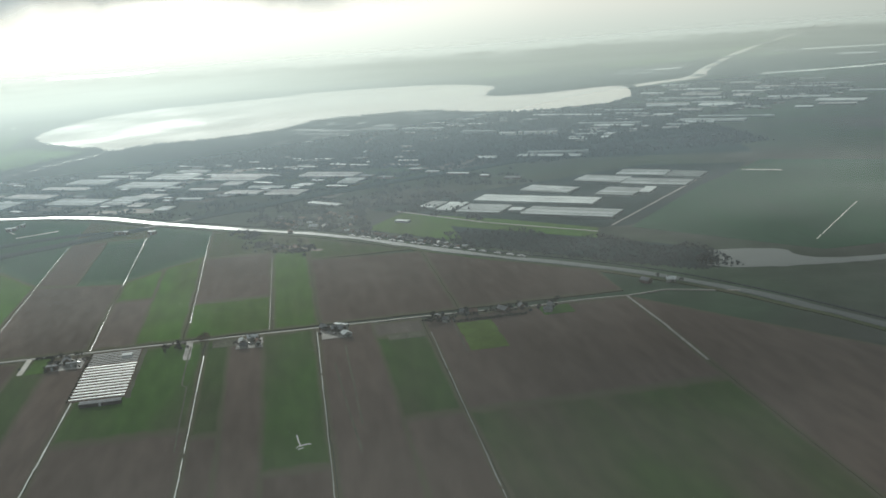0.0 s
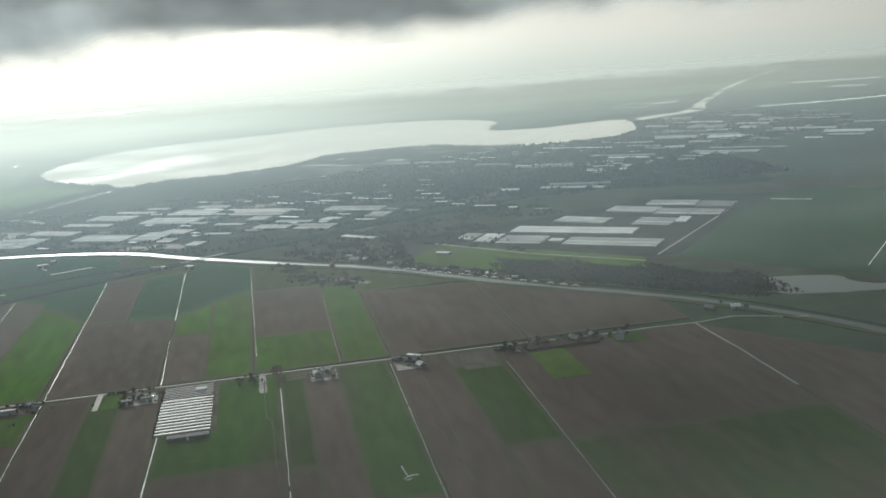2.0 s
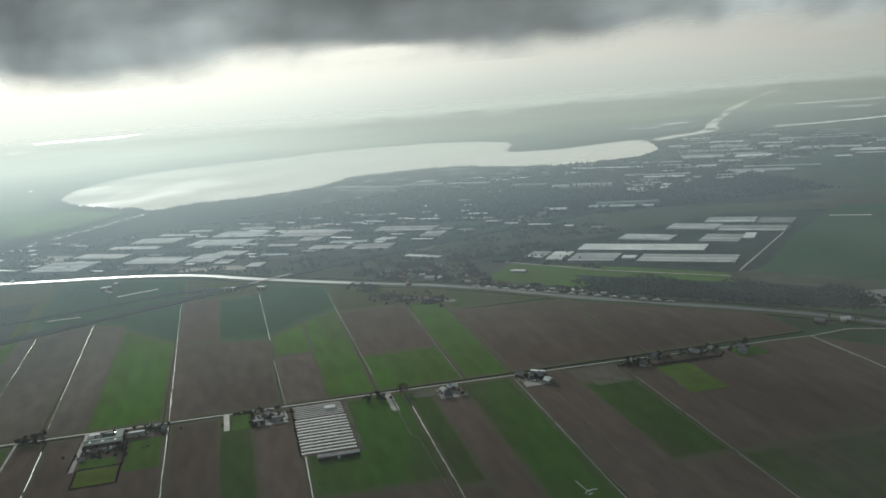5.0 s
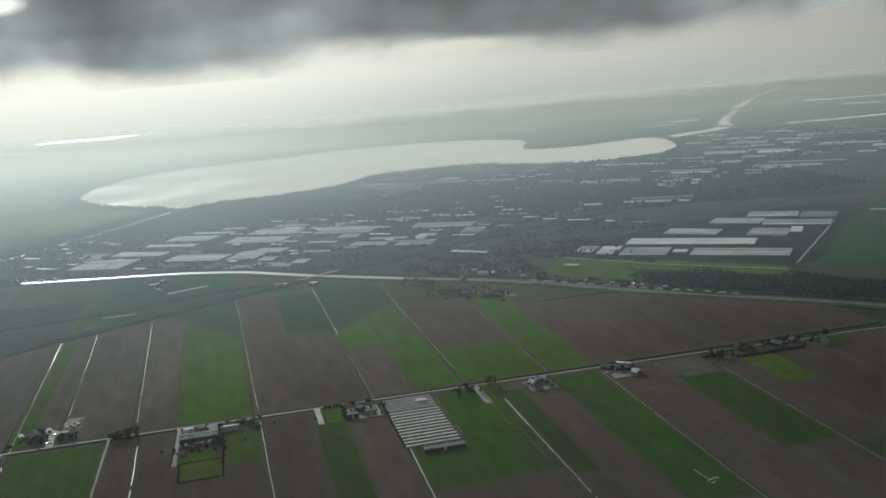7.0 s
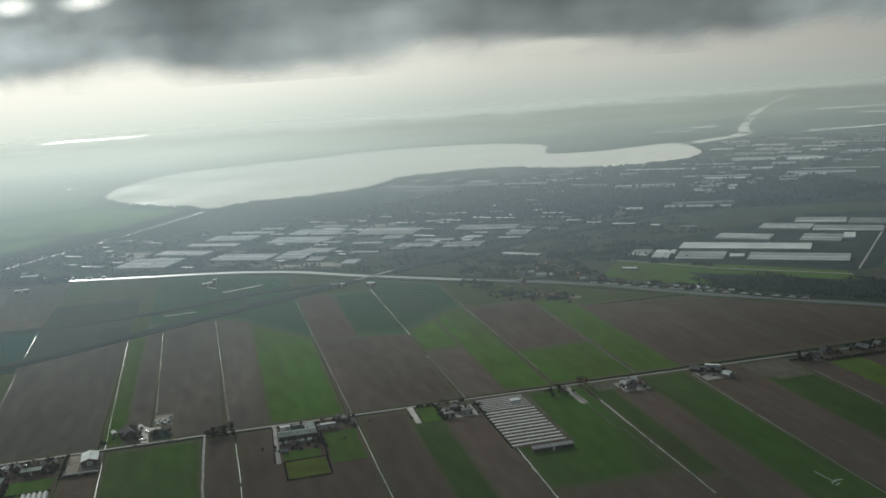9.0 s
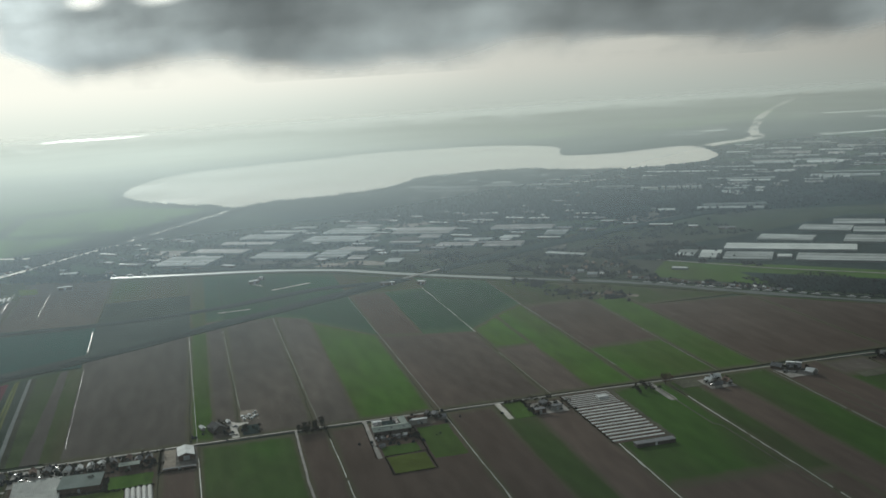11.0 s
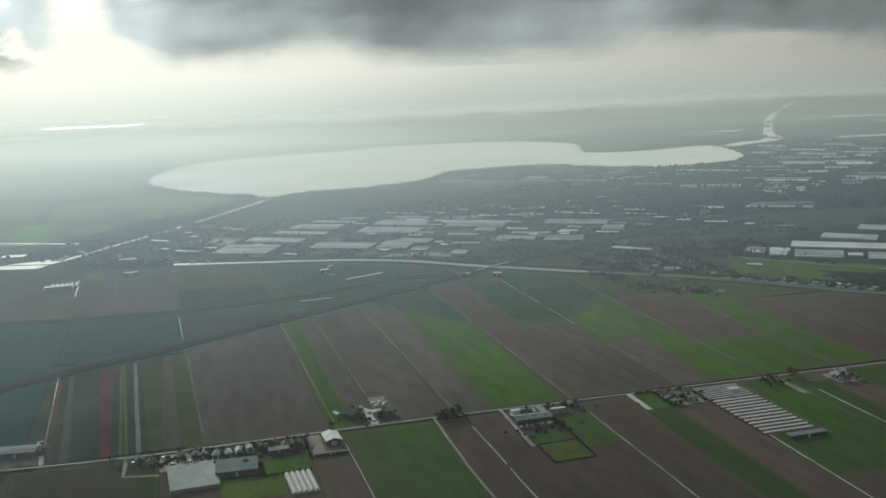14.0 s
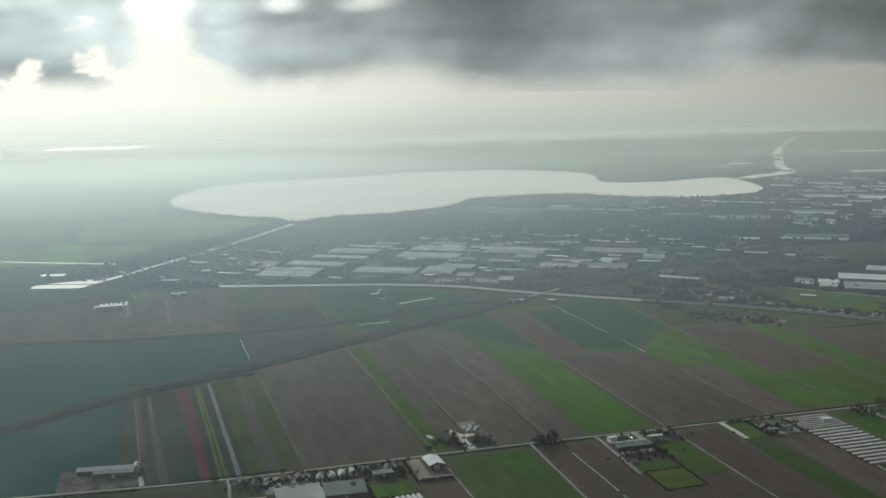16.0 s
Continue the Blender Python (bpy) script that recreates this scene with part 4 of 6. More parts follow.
poly = thing("tunnel_block", "five white film tunnels side by side on the lawn", "growing tunnels", -196.5, -51, 0, 93)
arch = tunnel_mesh(25, 2.5, 1.5, FILM_MATT)
for i in range(5):
    part("tunnel", arch, poly, at=(0, -5.2 + 2.6 * i, 0.0))
barn(-337, 42, 82, 5, 30, 3, 4.4, WALL_BRICK, ROOF_PALE, "long low barn with a pale roof beside the ditch")
flat_building(-334, 34, -8, 20, 4, 2.6, WALL_BRICK, ROOF_GREY, "low grey shed beside the long barn")
flat_building(-322.5, 40, 0, 2.5, 6, 3.4, WALL_WHITE, ROOF_PALE, "small white shed at the end of the long barn")
# farm beside the tunnels, and those further along the lane
house(24, -4, 10, 5.5, 8, 2.8, 5.4, WALL_BRICK, ROOF_GREY, "brick farmhouse under bare trees")
flat_building(28, -12, 5, 6, 3, 2.4, WALL_WHITE, ROOF_GREY, "low grey-roofed shed beside the farmhouse")
flat_building(17.5, -14, 0, 6, 3, 2.5, WALL_BRICK, ROOF_GREY, "low grey shed beside the farmhouse")
for x, y, turn, w, d, wall, roof in ((126, -5, 20, 4, 5, WALL_BRIGHT, ROOF_PALE), (132, -1, 80, 4, 7, WALL_WHITE, ROOF_PALE), (135, -10, 10, 4, 6, WALL_WHITE, ROOF_RED), (127, -14, 70, 3.5, 5, WALL_WHITE, ROOF_GREY),
                                     (176, 3, 30, 5, 8, WALL_BRICK, ROOF_GREY), (184, -2, 60, 6, 9, WALL_DARK, ROOF_GREY), (188, -14, 20, 6, 6, WALL_WHITE, ROOF_PALE), (246, -2, 0, 4, 6, WALL_BRICK, ROOF_GREY), (250, -9, 40, 3.5, 4.5, WALL_WHITE, ROOF_GREY),
                                     (264, 3, 70, 4, 7, WALL_WHITE, ROOF_GREY), (269, 1, 80, 3.5, 6, WALL_BRICK, ROOF_RED), (288, -1, 30, 6, 9, WALL_BRICK, ROOF_GREY), (300, 1, 0, 4, 6, WALL_BRICK, ROOF_GREY), (318, -4, 20, 3.6, 5.4, WALL_WHITE, ROOF_GREY),
                                     (314, -12, 60, 3.5, 6, WALL_WHITE, ROOF_GREY), (392, 26, 30, 5, 8, WALL_BRICK, ROOF_GREY), (408, 22, 70, 4, 7, WALL_WHITE, ROOF_PALE), (148, 240, 40, 5, 8, WALL_BRICK, ROOF_GREY), (164, 232, 20, 5, 9, WALL_BRICK, ROOF_RED)):
    house(x, y, turn, w, d, 2.9, 5.4, wall, roof, {ROOF_RED: "farm building with a red tiled roof", ROOF_PALE: "farm building with a bright pale roof", ROOF_GREY: "farm building with a steep grey roof"}[roof], "farms along the lane")
flat_building(186, 1, -35, 9, 2.2, 3.2, WALL_WHITE, ROOF_PALE, "narrow shed with a bright white roof")

# ---- the glasshouse district beyond the canal ----
for x, y, turn, l, d, bays, mat in ((398, 337, -36, 122, 28, 6, GLASS_WHITE), (316, 343, -34, 19, 36, 6, GLASS_WHITE), (300, 360, -38, 18, 28, 5, GLASS_ROOF), (342, 318, -35, 44, 34, 7, GLASS_ROOF), (369, 300, -34, 13, 12, 3, GLASS_WHITE), (411, 265, -37, 87, 31, 7, GLASS_ROOF),
                                    (423, 382, -43, 54, 28, 6, GLASS_ROOF), (488, 410, -42, 52, 32, 7, GLASS_ROOF), (531, 366, -38, 67, 30, 7, GLASS_ROOF), (538, 424, -36, 52, 30, 6, GLASS_ROOF), (573, 392, -40, 37, 30, 6, GLASS_DULL), (481, 335, -40, 38, 36, 7, GLASS_ROOF), (508, 330, -36, 11, 26, 4, GLASS_WHITE)):
    glasshouse(x, y, turn, l, d, bays, mat, "large bright white glasshouse beyond the canal" if mat is GLASS_WHITE else "large grey glasshouse beyond the canal", "large glasshouses")
nursery_west = ((-174, 601, -26, 62, 50), (-138, 647, -33, 67, 24), (-104, 684, -31, 67, 15), (-80, 722, -29, 60, 32), (-54, 752, -33, 58, 12), (-28, 768, -30, 33, 11), (-72, 576, -31, 68, 34), (-3, 654, -31, 73, 36),
                (23, 703, -33, 64, 36), (44, 736, -30, 46, 14), (-18, 555, -28, 34, 44), (1, 519, -28, 18, 19), (8, 569, -33, 34, 24), (31, 615, -28, 20, 10))
nursery_east = ((104, 652, -31, 72, 42), (66, 583, -31, 37, 10), (100, 606, -28, 24, 22), (33, 481, -28, 16, 20), (114, 537, -30, 42, 20), (160, 511, -28, 42, 28), (139, 559, -28, 44, 11), (214, 607, -32, 74, 27),
                (235, 549, -30, 24, 32), (54, 529, -28, 31, 8), (198, 422, -46, 42, 9), (482, 598, -32, 80, 14))
for x, y, turn, l, d in nursery_west + nursery_east:
    glasshouse(x, y, turn, l, d, max(2, round(d / 6)), GLASS_WARM if (x * 7 + y) % 5 < 2 else GLASS_ROOF, "weathered grey glasshouse in the nursery district", "nursery glasshouses")
glasshouse(174, 547, -28, 14, 10, 2, GLASS_WHITE, "small bright white glasshouse in the nursery district", "nursery glasshouses")
plot_rng = random.Random(21)
for i in range(56):
    u = plot_rng.random()
    x, y = -190 + 440 * u + plot_rng.uniform(-30, 30), plot_rng.uniform(500, 760) - 40 * u
    a, w, d = radians(-31), plot_rng.uniform(9, 26), plot_rng.uniform(8, 20)
    if y > canal_y(x) + 40:
        slab("plot", [(x + math.cos(a) * p - math.sin(a) * q, y + math.sin(a) * p + math.cos(a) * q) for p, q in ((-w, -d), (w, -d), (w, d), (-w, d))], BED - 0.1, BED + 0.03 + 0.0015 * i,
             (SOIL, GRASS_DULL, EARTH, CROP_GREY, YARD_DULL)[i % 5], "small worked plot among the glasshouses", "plot")
rng = random.Random(5)
rows_near = ((729, 991, 36, 13), (746, 896, 30, 12), (803, 927, 36, 22), (755, 779, 42, 24), (717, 770, 31, 13), (640, 821, 60, 13), (611, 806, 28, 9), (601, 772, 23, 9), (558, 732, 24, 11),
             (590, 712, 11, 13), (698, 746, 25, 11), (774, 782, 96, 22), (822, 806, 110, 9), (850, 1218, 42, 16), (806, 1032, 72, 16), (873, 1003, 66, 13), (620, 870, 40, 9))
rows_far = ((948, 1215, 62, 20), (907, 1130, 69, 26), (798, 1009, 69, 22), (901, 1067, 43, 18), (863, 961, 57, 28), (956, 1063, 28, 30), (1033, 1145, 27, 20), (943, 1334, 56, 18), (993, 1119, 58, 16), (1055, 1166, 44, 17),
            (1113, 1117, 52, 17), (1013, 976, 100, 20), (1035, 883, 74, 28), (1007, 845, 55, 17), (1141, 980, 60, 20), (891, 899, 27, 13), (950, 842, 26, 13), (1128, 1832, 62, 18), (1212, 1946, 56, 18))
for i, (x, y, l, d) in enumerate(rows_near + rows_far):
    glasshouse(x, y, -37 - 4 * (x > 880) + rng.uniform(-2, 2), l, d, 3, (GLASS_ROOF, GLASS_ROOF, GLASS_WARM, GLASS_WHITE)[i * 7 % 4], "long low grey glasshouse in the far nursery rows", "far nursery rows")
for i in range(30):
    u, v = rng.uniform(0.15, 1), rng.uniform(0, 1)
    x, y = 580 + 620 * u + rng.uniform(-30, 30), 760 + 400 * v + 310 * u
    if (x < 700 and y > 1060) or (x < 890 and y > 1110):
        continue
    glasshouse(x, y, -40 + rng.uniform(-3, 3), rng.uniform(22, 70), rng.choice((6, 8, 11)), 3, rng.choice((GLASS_ROOF, GLASS_WARM)), "low grey glasshouse in the far nursery rows", "far nursery rows")
glasshouse(1591, 1763, -50, 92, 44, 5, GLASS_WHITE, "bright white glasshouse in the hazy distance", "bright roofs")
for x, y, turn, l, d, mat in ((204, 1084, -37, 58, 15, GLASS_ROOF), (240, 1044, -33, 38, 16, GLASS_ROOF), (315, 1015, -33, 64, 12, GLASS_ROOF), (327, 1053, -34, 34, 16, GLASS_WHITE), (361, 989, -30, 25, 13, GLASS_ROOF), (390, 965, -33, 42, 13, GLASS_ROOF),
                              (270, 1242, -35, 24, 11, GLASS_ROOF), (246, 1146, -34, 12, 14, GLASS_WHITE), (296, 1117, -30, 13, 13, GLASS_WHITE), (396, 1124, -35, 24, 10, GLASS_ROOF), (420, 1107, -35, 13, 14, GLASS_WHITE), (406, 1188, -36, 58, 11, GLASS_ROOF),
                              (493, 1098, -36, 24, 10, GLASS_ROOF), (461, 1048, -35, 33, 9, GLASS_ROOF), (450, 880, -38, 56, 9, GLASS_DULL), (101, 1052, -33, 18, 9, GLASS_ROOF), (653, 830, -30, 60, 12, GLASS_ROOF), (574, 746, -28, 30, 10, GLASS_ROOF), (496, 612, -27, 76, 12, GLASS_DULL)):
    glasshouse(x, y, turn, l, d, 3, mat, "pale glasshouse among dark trees near the lake", "lakeside sheds", h=3.4)
for x0, y0, x1, y1, count in ((200, 1021, 263, 980, 9), (498, 821, 546, 790, 10)):
    for i in range(count):
        u = (i + rng.uniform(0.2, 0.8)) / count
        flat_building(x0 + (x1 - x0) * u, y0 + (y1 - y0) * u, -33, rng.uniform(3.0, 4.6), rng.uniform(5, 9), 4.4, WALL_BRIGHT, ROOF_PALE, "small white shed in a row among the trees", "row of small white sheds", BED)
flat_building(483, 831, -33, 24, 6, 3.4, WALL_BRIGHT, ROOF_PALE, "long white shed among the trees", z=BED)
flat_building(602, 729, -40, 12, 8, 3.4, WALL_BRIGHT, ROOF_PALE, "white shed beside the path", z=BED)
ribbon("path", wiggly([(532, 777), (632, 865)], 9, 0.8, 3), 2.6, BED, BED + 0.3, CONCRETE, "pale path among the nursery rows", "path", 0.5)
slab("clearing", wiggly([(322, 596), (352, 560), (400, 566), (424, 600), (400, 640), (356, 626), (322, 596)], 8, 4, 5)[:-1], BED - 0.1, BED + 0.1, YARD_DULL, "pale worn clearing among the trees", "clearing")
for x, y, turn, l, d in ((409, 629, -30, 24, 14), (-356, 474, 3, 26, 14), (182, 552, -35, 20, 12), (620, 1000, -40, 120, 12), (980, 1700, -35, 90, 20), (1030, 1790, -35, 80, 18), (-300, 600, -10, 20, 8), (262, 300, -40, 14, 6)):
    glasshouse(x, y, turn, l, d, 3, GLASS_WHITE, "bright white shed roof among dark trees", "bright roofs")
flat_building(-356, 470, 3, 24, 6, 4, WALL_WHITE, ROOF_PALE, "long white shed with a pale roof", z=BED)

row_tunnels = thing("tunnel_block", "row of short white film tunnels beside the field", "growing tunnels", -352, 486, 0, 93)
short_arch = tunnel_mesh(17, 3.4, 1.4, FILM_MATT)
for i in range(6):
    part("tunnel", short_arch, row_tunnels, at=(0, -11 + 4.4 * i, 0.0))
for x, y, turn, l, d, roof in ((-293, 512, 5, 13, 4, ROOF_PALE), (-113, 441, 20, 9, 3.5, ROOF_PALE), (-105, 456, 20, 4, 3, ROOF_PALE), (-109, 449, 20, 3, 3, ROOF_GREY), (1, 368, -30, 8, 4, ROOF_GREY), (33, 356, -30, 7, 4, ROOF_PALE), (8, 366, -30, 4, 3, ROOF_PALE)):
    flat_building(x, y, turn, l, d, 2.8, WALL_BRICK, roof, "small pale shed on the field's edge" if roof is ROOF_PALE else "small grey shed on the field's edge")

# small houses: one set of meshes, copied
model_a = house(160, 300, 0, 5, 8, 3.0, 5.6, WALL_BRICK, ROOF_RED, "small brick house with a red roof", "village houses", BED)
model_b = house(170, 330, 30, 5, 9, 3.0, 5.6, WALL_WHITE, ROOF_GREY, "small white house with a grey roof", "village houses", BED)
model_c = house(182, 312, 60, 6, 10, 3.2, 5.8, WALL_WHITE, ROOF_PALE, "small white house with a bright roof", "village houses", BED)
models = (model_a, model_a, model_b, model_b, model_c)
spots = []
for i in range(44):                                    # the village at the bridge
    spots.append((rng.uniform(140, 222), rng.uniform(262, 372)))
for i in range(46):                                    # along the canal
    s = i / 45
    spots.append((206 + 90 * s + rng.uniform(-2, 2), 292 - 112 * s + rng.uniform(-2, 2)))
for i in range(60):                                    # along the waterway to the lake
    s = i / 59
    side = rng.choice((-1, 1))
    spots.append((-372 + 250 * s + 14 * side, 622 + 390 * s + rng.uniform(-6, 6)))
for i in range(56):                                    # scattered beyond the canal
    spots.append((rng.uniform(-330, 420), rng.uniform(640, 1000)))
for i in range(26):
    spots.append((rng.uniform(190, 560), rng.uniform(1000, 1120)))
for i in range(30):
    spots.append((rng.uniform(-420, -150), rng.uniform(560, 700)))
for x, y in spots:
    if y > canal_y(x) + 24:
        made = copy_thing(rng.choice(models), pose(x, y, BED, 0, 0, rng.choice((-35, 55, -30, 60, 0))))
        made.scale = (rng.uniform(0.42, 0.62) if 206 <= x <= 300 and y < 300 else rng.uniform(0.55, 0.85),) * 3

# bales and tanks on the storage patch, boats, poles
bale_me = tunnel_mesh(1.3, 1.1, 1.0, FILM_MATT)
for i, (x, y) in enumerate(((-143.5, 47), (-141.5, 48.5), (-139, 50), (-136.5, 51.5), (-135.5, 54), (-137, 46), (-134.8, 47.5))):
    ob = new("silage_bale", bale_me)
    ob.matrix_world = pose(x, y, 0.08, 0, 0, 37 * i)
    tagged(ob, "white film-wrapped silage bale in the yard", "bale", "bales in the yard")


def boat(x, y, turn, s):
    ob = thing("boat", "small white moored boat", "boat", x, y, BED + 0.2, turn, "moored boats")
    v = []
    for zz, k in ((0, 0.75), (1.0, 1.0)):
        v += [(-1.1 * k * s, -3.2 * s, zz), (1.1 * k * s, -3.2 * s, zz), (1.2 * k * s, 0.8 * s, zz), (0, 3.6 * s * (0.9 + 0.1 * k), zz), (-1.2 * k * s, 0.8 * s, zz)]
    part("hull", mesh("hull", v, [(4, 3, 2, 1, 0), (5, 6, 7, 8, 9)] + [(i, (i + 1) % 5, 5 + (i + 1) % 5, 5 + i) for i in range(5)], HULL), ob)
    part("cabin", mesh("cabin", *box_geo(-0.75 * s, 0.75 * s, -1.8 * s, 0.6 * s, 1.0, 2.0), HULL), ob)
    return ob


first_boat = boat(-330, 690, 30, 1.0)
for i in range(26):
    s = i / 25
    copy_thing(first_boat, pose(-372 + 262 * s + 4 * (-1) ** i, 634 + 396 * s, BED + 0.2, 0, 0, -32))
for i in range(9):
    s = rng.uniform(0, 1)
    copy_thing(first_boat, pose(-300 + 110 * s, 579 - 42 * s, BED + 0.2, 0, 0, 73))
for i in range(16):
    s = (i + rng.uniform(0.1, 0.7)) / 16
    made = copy_thing(first_boat, pose(208 + 128 * s, 268 - 141 * s, BED + 0.2, 0, 0, 40))
    made.scale = (1.0, 1.1, 0.6)
for i in range(14):
    copy_thing(first_boat, pose(260 + 13 * i, 1277 + 3 * math.sin(i * 2.1), BED + 0.2, 0, 0, 20 * i))


def car(x, y, turn, paint, label):
    ob = thing("car", label, "car", x, y, 0.1, turn, "cars in the yards")
    part("body", mesh("body", [(-0.6, -1.4, 0.2), (0.6, -1.4, 0.2), (0.6, 1.4, 0.2), (-0.6, 1.4, 0.2), (-0.58, -1.4, 0.55), (0.58, -1.4, 0.55), (0.58, 1.4, 0.5), (-0.58, 1.4, 0.5)], box_geo(0, 1, 0, 1, 0, 1)[1], paint), ob)
    part("cabin", mesh("cabin", [(-0.55, -1.1, 0.54), (0.55, -1.1, 0.54), (0.55, 0.6, 0.54), (-0.55, 0.6, 0.54), (-0.45, -0.85, 0.9), (0.45, -0.85, 0.9), (0.45, 0.2, 0.9), (-0.45, 0.2, 0.9)], box_geo(0, 1, 0, 1, 0, 1)[1], WINDOW), ob, "dark glazed cabin")
    wheel = mesh("wheel", [(sx, 0.22 * math.cos(a), 0.22 * math.sin(a)) for sx in (-0.08, 0.08) for a in [k * math.pi / 4 for k in range(8)]], [tuple(range(7, -1, -1)), tuple(range(8, 16))] + [(k, (k + 1) % 8, 8 + (k + 1) % 8, 8 + k) for k in range(8)], WALL_DARK)
    for sx in (-0.56, 0.56):
        for sy in (-0.85, 0.85):
            part("wheel", wheel, ob, at=(sx, sy, 0.22))
    return ob


white_car, grey_car = car(-62, 6, 10, HULL, "small white parked car"), car(-60, 2, 80, STEEL, "small silver parked car")
dark_car = car(-58.5, -6, 0, WALL_DARK, "small dark parked car")
for x, y in ((-64, -2), (-49, 6), (-46, 7), (-150, 20), (-148, 33), (-240, 6), (-256, -6), (-252, -9), (-247, -5), (-231, 4), (-219, 5), (-208, 5), (-260, 4), (-275, 2), (26, -9), (31, -6), (20, -8), (125, -10), (130, -8), (178, -4), (181, -9)):
    copy_thing(rng.choice((white_car, grey_car, dark_car)), pose(x, y, 0.1, 0, 0, rng.choice((0, 12, 85, 100))))


# ---- trees ----
def clump_geo(x, y, z, r, seed):
    """A rough eight-sided leaf clump."""
    g = random.Random(seed)
    k = lambda: r * g.uniform(0.7, 1.3)
    v = [(x + k(), y, z), (x, y + k(), z), (x - k(), y, z), (x, y - k(), z), (x + g.uniform(-.3, .3) * r, y, z + k()), (x, y + g.uniform(-.3, .3) * r, z - k())]
    return v, [(0, 1, 4), (1, 2, 4), (2, 3, 4), (3, 0, 4), (1, 0, 5), (2, 1, 5), (3, 2, 5), (0, 3, 5)]


def limb_geo(a, b, r0, r1):
    a, b = Vector(a), Vector(b)
    d = (b - a).normalized()
    s = d.cross((0.3, 0.9, 0.1)).normalized()
    t = d.cross(s)
    v = [tuple(c + (s * math.cos(k) + t * math.sin(k)) * r) for c, r in ((a, r0), (b, r1)) for k in (0, 1.257, 2.513, 3.77, 5.027)]
    return v, [(i, (i + 1) % 5, 5 + (i + 1) % 5, 5 + i) for i in range(5)] + [(9, 8, 7, 6, 5)]


def tree_meshes(seed, height, spread, leaf, clumps=70):
    g = random.Random(seed)
    tops = []
    wood = [limb_geo((0, 0, -0.1), (0, 0, height * 0.55), height * 0.03, height * 0.018)]
    for i in range(6):
        a = 1.05 * i + g.uniform(-0.3, 0.3)
        p = (spread * 0.62 * math.cos(a), spread * 0.62 * math.sin(a), height * g.uniform(0.55, 0.85))
        wood.append(limb_geo((0, 0, height * g.uniform(0.25, 0.5)), p, height * 0.014, height * 0.005))
        tops.append(p)
    crown = []
    for i in range(clumps):
        c = g.choice(tops + [(0, 0, height * 0.8)])
        p = [c[k] + g.gauss(0, spread * 0.3) for k in (0, 1)]
        z = min(max(c[2] + g.gauss(0, height * 0.13), height * 0.25), height)
        crown.append(clump_geo(p[0], p[1], z, spread * g.uniform(0.10, 0.2), g.random()))
    return mesh("trunk", *join_geo(*wood), BARK), mesh("crown", *join_geo(*crown), leaf)


tree_kinds = [tree_meshes(s, h, w, m) for s, h, w, m in ((1, 7.5, 2.6, LEAF), (2, 6.0, 2.4, LEAF), (3, 9.0, 2.8, LEAF), (4, 5.0, 2.0, LEAF))]
rust_kind = tree_meshes(7, 8.5, 2.6, LEAF_RUST)


def tree(x, y, kind, z=0.0, size=1.0, turn=0.0, label="dark leafless-looking tree beside the lane", group="trees along the lane"):
    ob = thing("tree", label, "tree", x, y, z, turn, group)
    ob.scale = (size,) * 3
    part("trunk", kind[0], ob)
    part("crown", kind[1], ob)


for x0, x1, y0, y1, n in ((-115, -100, 3, 17, 34), (12, 38, -19, 7, 26), (-163, -153, 20, 40, 12), (-150, -134, 16, 26, 8), (79, 94, -10, 6, 18), (-78, -55, -30, -16, 12), (-56, -33, -4, 10, 14), (-262, -190, -10, 6, 34), (-240, -190, -24, -12, 10),
                          (-290, -262, -12, 8, 12), (118, 140, -14, 3, 10), (172, 192, -14, 2, 10), (240, 256, -12, 4, 14), (262, 300, -6, 8, 22), (300, 325, -6, 6, 12), (384, 416, 16, 34, 10), (138, 172, 228, 262, 22), (-330, -318, 20, 50, 6), (-190, -186, -24, 12, 4)):
    for i in range(n):
        tree(rng.uniform(x0, x1), rng.uniform(y0, y1), rng.choice(tree_kinds), 0.0, rng.uniform(0.3, 0.62), rng.uniform(0, 360))
for x, y in ((102.5, 6), (101, 1), (105, 3)):
    tree(x, y, rust_kind, 0.0, 0.75, 50 * x, "tall tree with rust-brown foliage beside the lane")


def hedge(points, width, height, step, label, seed):
    g = random.Random(seed)
    geos = []
    for a, b in zip(points, points[1:]):
        k = int(math.dist(a, b) / step)
        for i in range(k):
            p = Vector(a).lerp(Vector(b), (i + g.random()) / k)
            height_k = height * 0.6
            geos.append(clump_geo(p.x + g.gauss(0, width * 0.25), p.y + g.gauss(0, width * 0.25), height_k * g.uniform(0.3, 0.7), height_k * g.uniform(0.4, 0.7), g.random()))
    tagged(new("hedge", mesh("hedge", *join_geo(*geos), LEAF)), label, "hedge", kind="stuff")


hedge([(-76.5, -45), (-76.5, -69.5), (-54.5, -69), (-54.5, -44)], 0.5, 1.1, 0.4, "dark clipped hedge round the lawn", 1)
hedge([(-54, -8), (-54, -44), (-76, -45)], 0.5, 1.0, 0.5, "dark hedge between lawn and paddock", 2)
hedge([(-79, 8), (-81, -46)], 0.4, 0.8, 0.7, "dark hedge along the driveway", 3)
hedge([(3, 9), (14, 9), (14, -18)], 1.2, 2.0, 0.6, "dark hedge round the green plot", 4)
hedge([(255, -12), (300, -12)], 1.2, 2.4, 0.6, "dark hedge behind the farms", 5)
hedge([(-213, -18), (-213, -37), (-190, -37)], 1.2, 2.0, 0.6, "dark hedge round the garden", 6)
hedge([(-188, -22), (-168.5, -22)], 1.0, 1.5, 0.6, "dark hedge behind the pale barn", 7)
hedge([(-236, -34), (-214, -36), (-214, -20)], 1.0, 2.2, 0.6, "dark hedge beside the workshop", 9)
